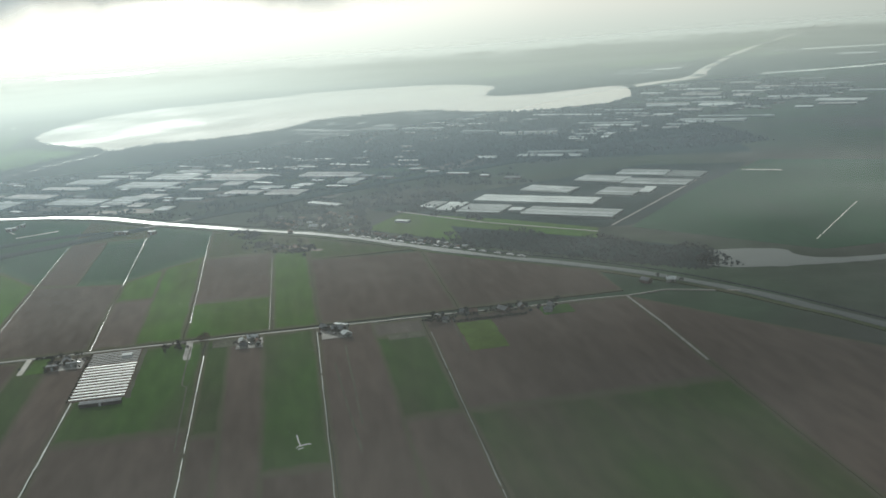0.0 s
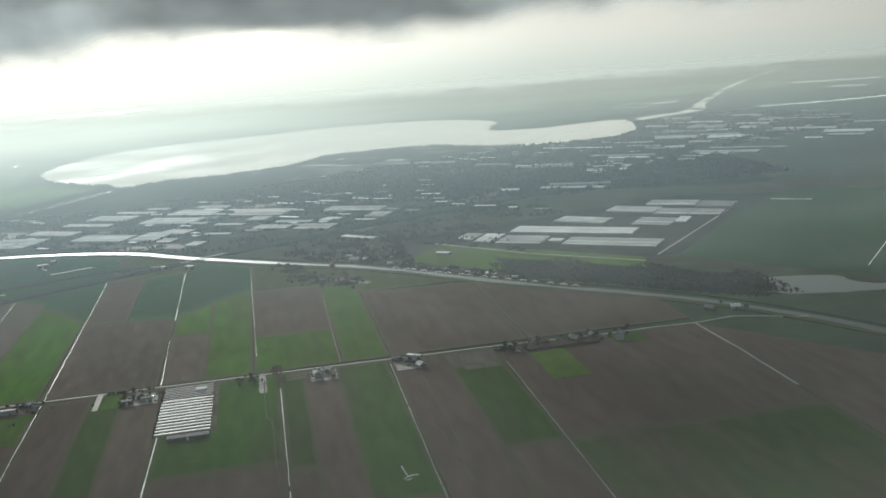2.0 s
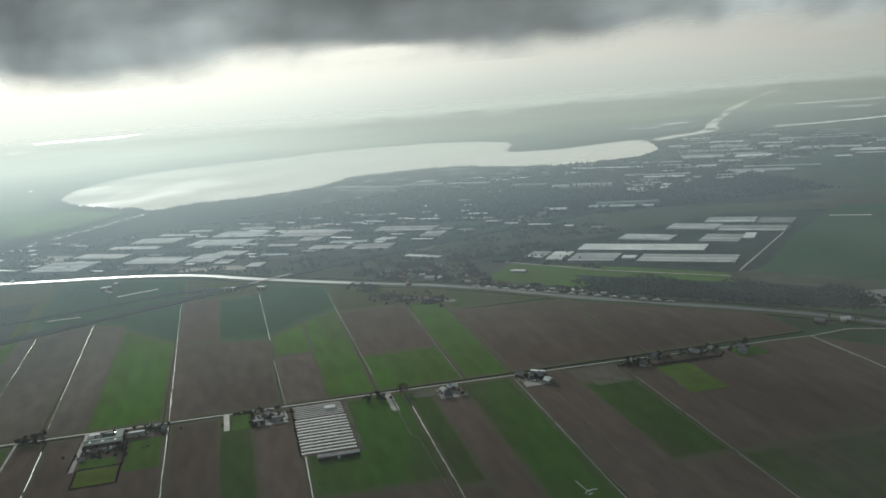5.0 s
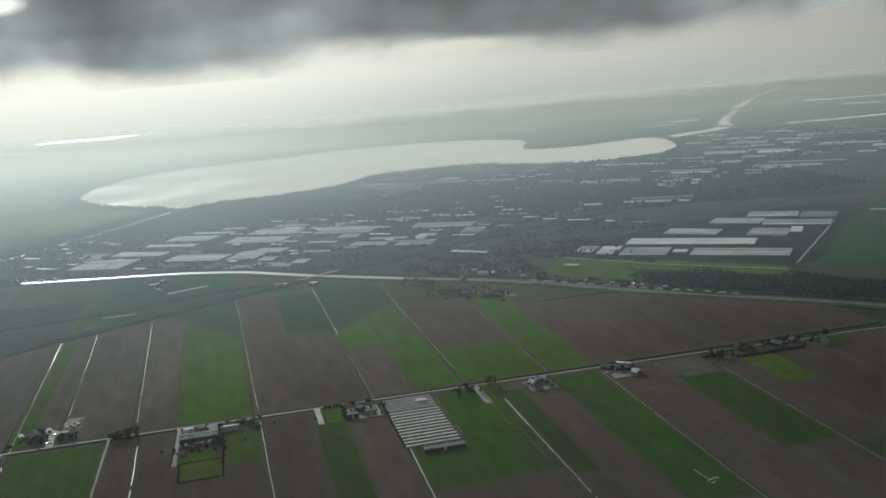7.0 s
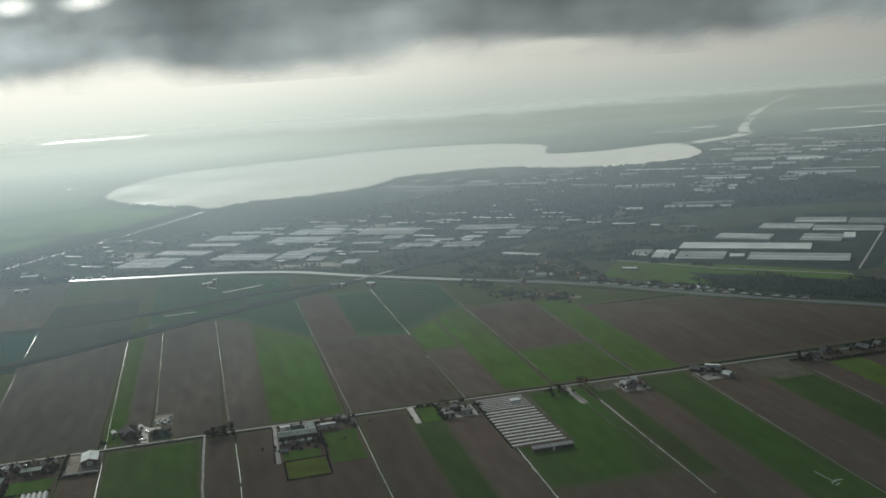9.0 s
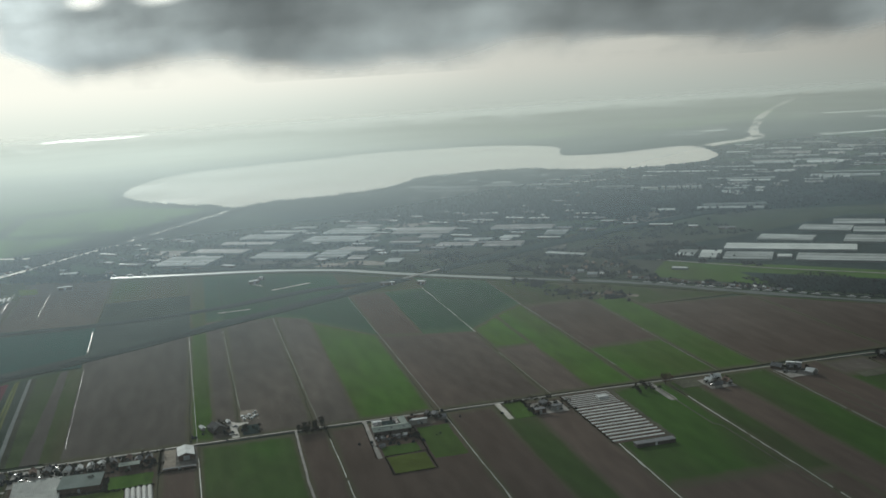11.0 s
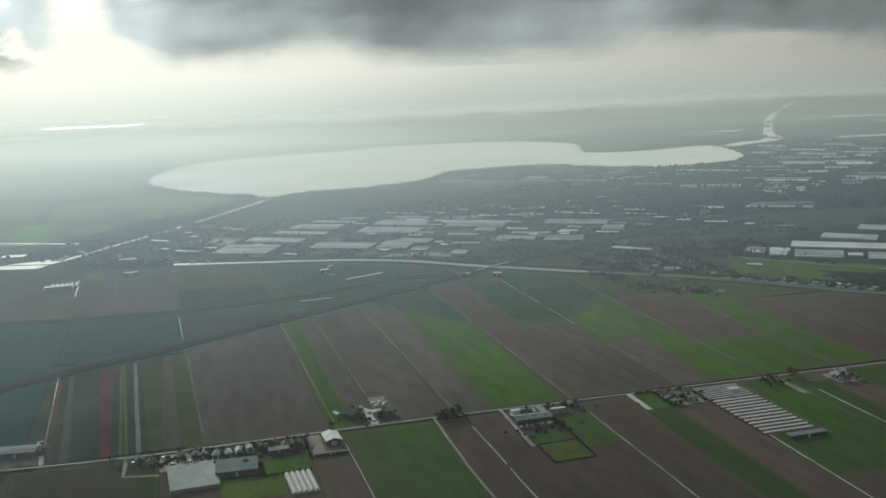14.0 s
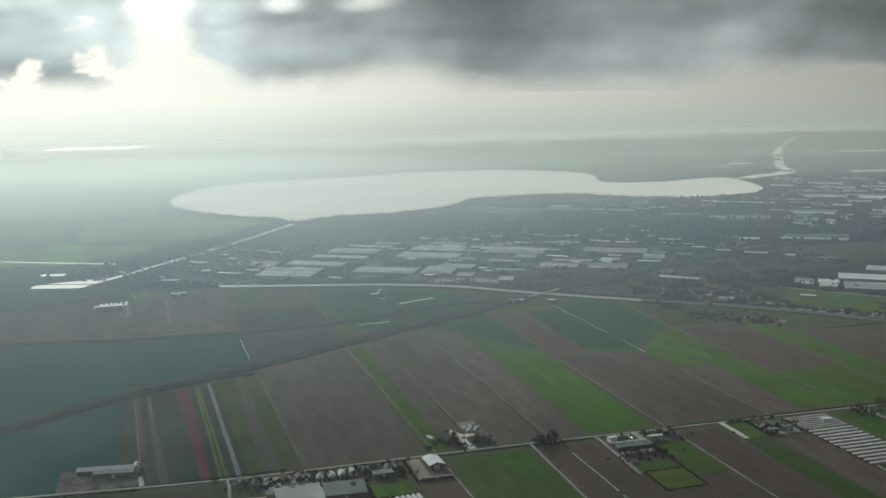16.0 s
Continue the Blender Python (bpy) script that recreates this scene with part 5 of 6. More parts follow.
hedge([(-262, 8), (-190, 10)], 0.7, 1.2, 1.0, "dark front-garden hedges along the lane", 10)
hedge([(-362, 14), (-322, 11)], 1.2, 2.0, 0.7, "dark hedge behind the long barn", 11)
hedge([(-188, 9), (-188, -24)], 1.0, 1.8, 0.7, "dark hedge beside the pale barn", 12)
hedge([(236, -3), (256, -4)], 1.2, 2.2, 0.5, "dark hedge behind the farms", 13)
hedge([(36.5, 6), (36.5, -74)], 0.8, 1.2, 0.8, "low dark hedge beside the tunnels", 8)


# woods and gardens too far off to count: many clumps in one mesh
def woods(name, label, count, place, seed, low=2.0, high=5.0, z=BED):
    g = np.random.default_rng(seed)
    pts = place(g, count)
    n = len(pts)
    r = g.uniform(low, high, n)
    base = np.array([(1, 0, 0), (0, 1, 0), (-1, 0, 0), (0, -1, 0), (0, 0, 1)], float)
    jit = g.uniform(0.65, 1.35, (n, 5, 1))
    ang = g.uniform(0, 6.28, n)
    rot = np.stack([np.stack([np.cos(ang), -np.sin(ang)], 1), np.stack([np.sin(ang), np.cos(ang)], 1)], 1)
    v = base[None] * jit
    v[:, :, :2] = np.einsum("nij,nkj->nki", rot, v[:, :, :2])
    v = v * r[:, None, None]
    v[:, 4, 2] *= 1.5
    v[:, :4, 2] = r[:, None] * g.uniform(0.2, 0.8, (n, 4))
    v += np.concatenate([pts, np.full((n, 1), z)], 1)[:, None]
    k = np.arange(n)[:, None, None] * 5
    skirt = v[:, :4].copy()
    skirt[:, :, 2] = z
    f = (k + np.array([(0, 1, 4), (1, 2, 4), (2, 3, 4), (3, 0, 4)])[None]).reshape(-1, 3)
    m = 5 * n + np.arange(n)[:, None, None] * 4
    k4 = np.arange(n)[:, None] * 5
    m4 = 5 * n + np.arange(n)[:, None] * 4
    side = np.concatenate([np.stack([m4[:, 0] + i, m4[:, 0] + (i + 1) % 4, k4[:, 0] + (i + 1) % 4, k4[:, 0] + i], 1) for i in range(4)])
    verts = np.concatenate([v.reshape(-1, 3), skirt.reshape(-1, 3)])
    ob = new(name, mesh(name, verts.tolist(), f.tolist() + side.tolist(), WOODS))
    return tagged(ob, label, "woods", kind="stuff")


bpy.context.view_layer.update()
boxes = []
for o in scene.objects:
    if o.name.startswith("glasshouse") or (o.name.startswith("shed") and o.location.y > 600):
        c = [Vector(b) for b in o.children[0].bound_box]
        room = 11.0 if o.location.y > 780 else 4.5
        boxes.append((o.matrix_world.inverted(), max(b.x for b in c) + 4.5, max(b.y for b in c) + room))
lake_poly = np.array(lake_line)


def in_lake(p):
    x, y = p[:, 0:1], p[:, 1:2]
    a, b = lake_poly, np.roll(lake_poly, -1, 0)
    cross = ((a[:, 1] > y) != (b[:, 1] > y)) & (x < (b[:, 0] - a[:, 0]) * (y - a[:, 1]) / (b[:, 1] - a[:, 1] + 1e-9) + a[:, 0])
    return cross.sum(1) % 2 == 1


def clear(p):
    keep = ~in_lake(p)
    h = np.concatenate([p, np.zeros((len(p), 1)), np.ones((len(p), 1))], 1)
    for inv, ex, ey in boxes:
        q = h @ np.array(inv).T
        keep &= ~((abs(q[:, 0]) < ex) & (abs(q[:, 1]) < ey))
    cm = np.array(canal_mid)
    keep &= p[:, 1] > np.interp(p[:, 0], cm[:, 0], cm[:, 1]) + 18
    way = np.array([(-388, 606), (-350, 655), (-300, 733), (-266, 778), (-187, 905), (-108, 1042)])
    off = p[:, 0] - np.interp(p[:, 1], way[:, 1], way[:, 0])
    keep &= ~((p[:, 1] > 606) & (p[:, 1] < 1045) & (off > -8) & (off < 17))
    return p[keep]


def patchy(p, scale, cut, seed):
    return np.array([q for q in p if noise.noise(Vector((q[0] / scale, q[1] / scale, seed))) > cut])


shed_models = [flat_building(330 + 25 * i, 560 - 30 * i, -33, l, d, 1.8, WALL_BRICK, roof, label, "nursery sheds", BED) for i, (l, d, roof, label) in enumerate(((16, 5, ROOF_PALE, "long low shed with a pale roof"), (26, 4, GLASS_WHITE, "narrow bright glass shed"), (10, 6, ROOF_PALE, "small shed with a pale roof"), (18, 9, ROOF_GREY, "low shed with a grey roof")))]
for i in range(190):
    k = i % 5
    if k < 2:
        x, y = rng.uniform(-280, 330), rng.uniform(520, 800)
    elif k < 4:
        u = rng.random()
        x, y = 480 + 650 * u, 640 + 330 * u + rng.uniform(0, 480)
    else:
        x, y = rng.uniform(150, 600), rng.uniform(940, 1130)
    if len(clear(np.array([(x, y), (x + 9, y - 7), (x - 9, y + 7)]))) == 3:
        copy_thing(rng.choice(shed_models), pose(x, y, BED, 0, 0, -35 + rng.uniform(-6, 6)))


def belt(g, n):                                        # between the nurseries and the lake
    p = np.stack([g.uniform(-330, 760, n), g.uniform(560, 1240, n)], 1)
    keep = (p[:, 1] > 720 - 0.35 * p[:, 0]) & (p[:, 1] < 1240) & (p[:, 1] < 1700 + 2.0 * p[:, 0]) & (p[:, 0] + 0.67 * (p[:, 1] - 1030) > -95)
    return patchy(clear(p[keep]), 60, -0.35, 2)


def nursery(g, n):                                     # gardens among the glasshouses
    p = np.stack([g.uniform(-330, 420, n), g.uniform(420, 800, n)], 1)
    return patchy(clear(p[(p[:, 0] + 0.65 * (p[:, 1] - 600) > -330)]), 35, -0.05, 7)


def shore(g, n):                                       # along the lake's edge
    i = g.integers(0, len(lake_poly), n)
    p = lake_poly[i] + g.normal(0, 7, (n, 2))
    return p[~in_lake(p)]


def east(g, n):                                        # among the far rows
    u = g.uniform(0, 1, n)
    p = np.stack([520 + 640 * u, 700 + 330 * u + g.uniform(0, 470, n)], 1)
    return patchy(clear(p), 50, -0.1, 4)


def village(g, n):
    p = np.stack([g.uniform(120, 330, n), g.uniform(190, 420, n)], 1)
    p = p[~((p[:, 0] > 232) & (p[:, 0] + p[:, 1] < 606) & (p[:, 0] + p[:, 1] > 502))]
    return patchy(clear(p), 20, 0.0, 5)


def pond_wood(g, n):
    p = np.stack([g.uniform(290, 470, n), g.uniform(40, 240, n)], 1)
    s = p[:, 0] + p[:, 1]
    return clear(p[(s > 478) & (s < 570 + 15 * np.sin(p[:, 0] / 9)) & (p[:, 1] > 42)])


def far_rows(g, n):                                    # hedges and farms in the far polder
    k = n // 40
    c = np.stack([g.uniform(-900, 2600, k), g.uniform(1500, 3300, k)], 1)
    a = g.choice([0.2, -0.6, 1.0], k)
    s = g.uniform(-90, 90, (k, 40))
    p = c[:, None] + np.stack([np.cos(a)[:, None] * s, np.sin(a)[:, None] * s], 2)
    p = p.reshape(-1, 2)
    return p[~in_lake(p)]


def west_bank(g, n):
    t = g.uniform(0, 1, n)
    p = np.stack([-400 + 290 * t + g.normal(0, 22, n), 600 + 430 * t + g.normal(0, 22, n)], 1)
    cl = np.array([(-388, 606), (-350, 655), (-266, 778), (-187, 905), (-108, 1042)])
    near = (np.abs(p[:, 0] - np.interp(p[:, 1], cl[:, 1], cl[:, 0])) > 6) & ((p[:, 1] > 655) | (p[:, 0] > -352))
    return patchy(clear(p[near]), 25, -0.2, 6)


woods("woods", "dark belt of trees and gardens towards the lake", 17000, belt, 1, 1.3, 3.0)
woods("garden_trees", "dark hedges and trees among the glasshouses", 9000, nursery, 2, 0.7, 1.9)
woods("shore_trees", "dark trees and reeds along the lake shore", 3500, shore, 3, 1.3, 3.4)
woods("field_trees", "dark tree rows among the far nurseries", 9000, east, 4, 1.3, 3.0)
def south_bank(g, n):                                  # trees on the polder side, at the village
    k = g.integers(0, 5, n)
    spot = np.array([(126, 300), (134, 262), (146, 238), (166, 228), (118, 318)])[k]
    p = spot + g.normal(0, 1, (n, 2)) * (6, 7)
    cm = np.array(canal_mid)
    return patchy(p[p[:, 1] < np.interp(p[:, 0], cm[:, 0], cm[:, 1]) - 9], 12, -0.2, 3)


woods("bank_copse", "dark bare trees round the houses on the canal bank", 420, south_bank, 14, 0.6, 1.6, 0.0)
woods("village_trees", "dark trees between the village houses", 3000, village, 5, 1.0, 2.6)
woods("pond_trees", "dark wood beside the pond and canal", 6500, pond_wood, 6, 0.4, 1.05)
# dark sheets paint the shade between the trees onto the ground
slab("wood_floor", wiggly([(130, 690), (420, 590), (700, 500), (740, 700), (700, 1060), (650, 1078), (560, 1085), (480, 1110), (420, 1225), (300, 1225), (240, 1235), (190, 1130), (62, 1070), (-60, 1060), (-95, 1010), (-40, 850), (130, 690)], 20, 9, 7)[:-1], BED - 0.1, BED + 0.03, VERGE, "dark sheet under the wood beside the lake, painted as shade", "wood floor")
slab("wood_floor", [(300, 186), (300, 262), (440, 128), (462, 100), (462, 60), (436, 48)], BED - 0.1, BED + 0.2, VERGE, "dark sheet under the wood beside the pond, painted as shade", "wood floor")
woods("far_hedges", "faint tree rows in the distant polder", 9000, far_rows, 7, 2.5, 5.0)
def canal_wood(g, n):                                  # hides the canal's western end
    t = g.uniform(0, 1, n)
    return patchy(np.stack([-350 + 90 * t + g.normal(0, 5, n), 592 - 38 * t + g.normal(0, 9, n)], 1), 14, -0.25, 4)


woods("canal_trees", "dark trees over the canal's western end", 700, canal_wood, 12, 1.0, 2.4)


def row_gardens(g, n):                                 # between and behind the houses in the row
    p = np.stack([g.uniform(-268, -189, n), g.uniform(-12, 10, n)], 1)
    return patchy(p, 7, 0.05, 9)


def farm_gardens(g, n):                                # round the farms on the lane
    k = g.integers(0, 6, n)
    spot = np.array([(-66, -24), (24, -6), (-158, 26), (258, 2), (300, 2), (-45, 4)])[k]
    return patchy(spot + g.normal(0, 1, (n, 2)) * (9, 5), 5, 0.1, 3)


woods("garden_shrubs", "dark shrubs and hedges between the houses", 520, row_gardens, 9, 0.5, 1.2, 0.0)
woods("farm_shrubs", "dark shrubs and clutter round the farmyards", 420, farm_gardens, 10, 0.4, 1.1, 0.0)
woods("bank_trees", "dark trees along the waterway", 2600, west_bank, 8, 1.5, 4.0)


# ---- haze sheets and cloud ----
def veil_nodes(m):
    m.use_nodes = True
    n, l = m.node_tree.nodes, m.node_tree.links
    n.clear()
    return n, l


def haze_sheet_material():
    """A sheet that paints distance haze over the land: more opaque far off, uneven."""
    m = bpy.data.materials.new("painted_haze")
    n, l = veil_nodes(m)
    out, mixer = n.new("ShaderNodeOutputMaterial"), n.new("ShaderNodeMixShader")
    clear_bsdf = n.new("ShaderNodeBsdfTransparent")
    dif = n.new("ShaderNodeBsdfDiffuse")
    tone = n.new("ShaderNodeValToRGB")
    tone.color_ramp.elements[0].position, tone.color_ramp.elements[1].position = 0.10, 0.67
    tone.color_ramp.elements[0].color, tone.color_ramp.elements[1].color = VEIL_LOW, VEIL_FAR
    tone.color_ramp.elements.new(0.22).color = VEIL_NEAR
    tone.color_ramp.elements.new(0.39).color = VEIL_MID
    tone.color_ramp.elements.new(0.52).color = VEIL_BEYOND
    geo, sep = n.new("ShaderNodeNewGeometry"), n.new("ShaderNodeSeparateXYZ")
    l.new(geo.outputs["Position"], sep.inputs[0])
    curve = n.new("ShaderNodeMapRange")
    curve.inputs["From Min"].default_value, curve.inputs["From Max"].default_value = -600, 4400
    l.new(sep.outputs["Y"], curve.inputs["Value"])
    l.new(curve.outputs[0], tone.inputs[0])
    # brighter towards the sun: its glow in the haze is put into the colour
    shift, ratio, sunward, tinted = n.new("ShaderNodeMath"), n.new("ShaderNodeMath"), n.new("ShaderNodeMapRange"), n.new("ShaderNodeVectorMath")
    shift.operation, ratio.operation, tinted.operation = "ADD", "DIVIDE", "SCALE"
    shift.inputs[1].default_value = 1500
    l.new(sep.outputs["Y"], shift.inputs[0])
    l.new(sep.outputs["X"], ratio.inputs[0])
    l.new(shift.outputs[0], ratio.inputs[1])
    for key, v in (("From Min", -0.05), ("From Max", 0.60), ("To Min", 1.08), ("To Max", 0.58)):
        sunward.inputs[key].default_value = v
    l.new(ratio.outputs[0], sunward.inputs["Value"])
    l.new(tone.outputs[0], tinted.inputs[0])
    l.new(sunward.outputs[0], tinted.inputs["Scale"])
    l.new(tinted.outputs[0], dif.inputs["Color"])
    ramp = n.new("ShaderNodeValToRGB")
    stops = VEIL_STOPS
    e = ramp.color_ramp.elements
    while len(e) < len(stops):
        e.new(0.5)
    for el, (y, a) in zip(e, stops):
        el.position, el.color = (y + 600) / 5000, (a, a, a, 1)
    l.new(curve.outputs[0], ramp.inputs[0])
    tex = n.new("ShaderNodeTexNoise")
    tex.inputs["Scale"].default_value, tex.inputs["Detail"].default_value = 0.003, 4
    l.new(geo.outputs["Position"], tex.inputs["Vector"])
    rng_n, mul = n.new("ShaderNodeMapRange"), n.new("ShaderNodeMath")
    rng_n.inputs["From Min"].default_value, rng_n.inputs["From Max"].default_value = 0.3, 0.7
    rng_n.inputs["To Min"].default_value, rng_n.inputs["To Max"].default_value = 0.97, 1.03
    mul.operation, mul.use_clamp = "MULTIPLY", True
    l.new(tex.outputs["Fac"], rng_n.inputs["Value"])
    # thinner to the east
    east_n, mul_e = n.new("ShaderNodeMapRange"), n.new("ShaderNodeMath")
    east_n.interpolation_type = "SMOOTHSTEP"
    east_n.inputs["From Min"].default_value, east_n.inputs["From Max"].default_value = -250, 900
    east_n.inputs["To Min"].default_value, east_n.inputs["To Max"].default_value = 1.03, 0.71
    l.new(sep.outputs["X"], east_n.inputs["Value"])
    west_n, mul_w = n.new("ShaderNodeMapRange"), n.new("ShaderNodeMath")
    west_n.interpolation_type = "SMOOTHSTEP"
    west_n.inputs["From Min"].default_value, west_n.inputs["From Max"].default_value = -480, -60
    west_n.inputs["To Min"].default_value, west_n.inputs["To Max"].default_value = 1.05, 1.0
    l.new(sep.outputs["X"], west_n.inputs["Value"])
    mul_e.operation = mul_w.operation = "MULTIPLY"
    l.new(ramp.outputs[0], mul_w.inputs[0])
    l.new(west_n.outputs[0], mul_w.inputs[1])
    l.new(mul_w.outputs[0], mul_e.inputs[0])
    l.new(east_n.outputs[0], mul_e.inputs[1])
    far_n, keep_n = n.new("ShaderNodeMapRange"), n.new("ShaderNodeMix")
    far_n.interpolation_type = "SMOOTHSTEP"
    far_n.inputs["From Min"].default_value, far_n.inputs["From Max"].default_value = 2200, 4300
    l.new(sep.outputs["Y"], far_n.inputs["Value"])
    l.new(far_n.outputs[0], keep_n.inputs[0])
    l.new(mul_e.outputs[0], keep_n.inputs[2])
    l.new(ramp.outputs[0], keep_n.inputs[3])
    # an extra patch of painted haze low over the near western fields
    px_n, py_n, patch_n, patch_a = (n.new("ShaderNodeMapRange"), n.new("ShaderNodeMapRange"), n.new("ShaderNodeMath"), n.new("ShaderNodeMath"))
    for node, axis, a, b, lo, hi in ((px_n, "X", -360, -200, 0.045, 0.0), (py_n, "Y", 40, 220, 1.0, 0.0)):
        node.interpolation_type = "SMOOTHSTEP"
        for key, v in (("From Min", a), ("From Max", b), ("To Min", lo), ("To Max", hi)):
            node.inputs[key].default_value = v
        l.new(sep.outputs[axis], node.inputs["Value"])
    patch_n.operation, patch_a.operation = "MULTIPLY", "ADD"
    l.new(px_n.outputs[0], patch_n.inputs[0])
    l.new(py_n.outputs[0], patch_n.inputs[1])
    wisp_r, wisp_m = n.new("ShaderNodeMapRange"), n.new("ShaderNodeMath")
    wisp_r.inputs["From Min"].default_value, wisp_r.inputs["From Max"].default_value = 0.35, 0.65
    wisp_r.inputs["To Min"].default_value, wisp_r.inputs["To Max"].default_value = 0.4, 1.5
    wisp = n.new("ShaderNodeTexNoise")
    wisp.inputs["Scale"].default_value, wisp.inputs["Detail"].default_value = 0.012, 3
    l.new(geo.outputs["Position"], wisp.inputs["Vector"])
    l.new(wisp.outputs["Fac"], wisp_r.inputs["Value"])
    wisp_m.operation = "MULTIPLY"
    l.new(patch_n.outputs[0], wisp_m.inputs[0])
    l.new(wisp_r.outputs[0], wisp_m.inputs[1])
    l.new(keep_n.outputs[0], patch_a.inputs[0])
    l.new(wisp_m.outputs[0], patch_a.inputs[1])
    l.new(patch_a.outputs[0], mul.inputs[0])
    l.new(rng_n.outputs[0], mul.inputs[1])
    l.new(mul.outputs[0], mixer.inputs[0])
    l.new(clear_bsdf.outputs[0], mixer.inputs[1])
    l.new(dif.outputs[0], mixer.inputs[2])
    l.new(mixer.outputs[0], out.inputs[0])
    return m


# haze colours and opacities painted by distance
VEIL_LOW, VEIL_NEAR, VEIL_MID, VEIL_FAR = (0.74, 0.75, 0.71, 1), (0.66, 0.77, 0.84, 1), (0.77, 0.84, 0.83, 1), (0.64, 0.665, 0.62, 1)
VEIL_BEYOND = (0.77, 0.81, 0.76, 1)
VEIL_STOPS = ((-600, 0.015), (0, 0.035), (400, 0.165), (900, 0.35), (1500, 0.59), (2000, 0.77), (2400, 0.87), (3200, 0.97), (3900, 0.99))
haze_m = haze_sheet_material()
# the sheet too fades out into the sky's horizon colour
swallow(haze_m, 2600, 4350)
mist = new("mist_layer", mesh("mist_layer", [(-6500, -900, 13), (6500, -900, 13), (6500, 6200, 13), (-6500, 6200, 13)], [(0, 1, 2, 3)], haze_m))
tagged(mist, "sheet of painted haze over the distant land", "mist", kind="structure")


def veil_material():
    """A thin pale sheet just under the flight path, added to imitate a hazy veil."""
    m = bpy.data.materials.new("added_veil")
    n, l = veil_nodes(m)
    out, mixer = n.new("ShaderNodeOutputMaterial"), n.new("ShaderNodeMixShader")
    clear_bsdf, dif = n.new("ShaderNodeBsdfTransparent"), n.new("ShaderNodeBsdfDiffuse")
    dif.inputs["Color"].default_value = (0.74, 0.73, 0.70, 1)
    fade_n, tex, cut_n, mul = n.new("ShaderNodeAttribute"), n.new("ShaderNodeTexNoise"), n.new("ShaderNodeMapRange"), n.new("ShaderNodeMath")
    fade_n.attribute_name, mul.operation = "fade", "MULTIPLY"
    geo = n.new("ShaderNodeNewGeometry")
    tex.inputs["Scale"].default_value, tex.inputs["Detail"].default_value = 0.02, 3
    l.new(geo.outputs["Position"], tex.inputs["Vector"])
    for key, v in (("From Min", 0.35), ("From Max", 0.68), ("To Min", 0.038), ("To Max", 0.085)):
        cut_n.inputs[key].default_value = v
    l.new(tex.outputs["Fac"], cut_n.inputs["Value"])
    l.new(cut_n.outputs[0], mul.inputs[0])
    l.new(fade_n.outputs["Fac"], mul.inputs[1])
    l.new(mul.outputs[0], mixer.inputs[0])
    l.new(clear_bsdf.outputs[0], mixer.inputs[1])
    l.new(dif.outputs[0], mixer.inputs[2])
    l.new(mixer.outputs[0], out.inputs[0])
    return m


# pale sheet added to brighten the ground below like a glare veil
verts, faces, fade = [], [], []
for j in range(24):
    for i in range(24):
        x, y = 20 + 24 * i, -585 + 20 * j
        s = min((x - 15 - 0.26 * (y + 585)) / 90, (560 - x) / 60, (y + 580) / 60, (-140 - y) / 120)
        s = max(0, min(1, s))
        verts.append((x, y, 150 + 4 * noise.noise(Vector((x / 60, y / 60, 1.7)))))
        fade.append(s * s * (3 - 2 * s) * (0.5 + 1.0 * ease(y, -485, -405) - 0.6 * ease(y, -390, -310)) * (1 + 0.5 * ease(x, 200, 320)))
for j in range(23):
    for i in range(23):
        a = j * 24 + i
        faces.append((a, a + 1, a + 25, a + 24))
veil_me = mesh("cloud_shred", verts, faces, veil_material())
veil_me.attributes.new("fade", "FLOAT", "POINT").data.foreach_set("value", fade)
tagged(new("cloud_shred", veil_me), "thin pale sheet added as a hazy veil over the near fields", "cloud", kind="structure")


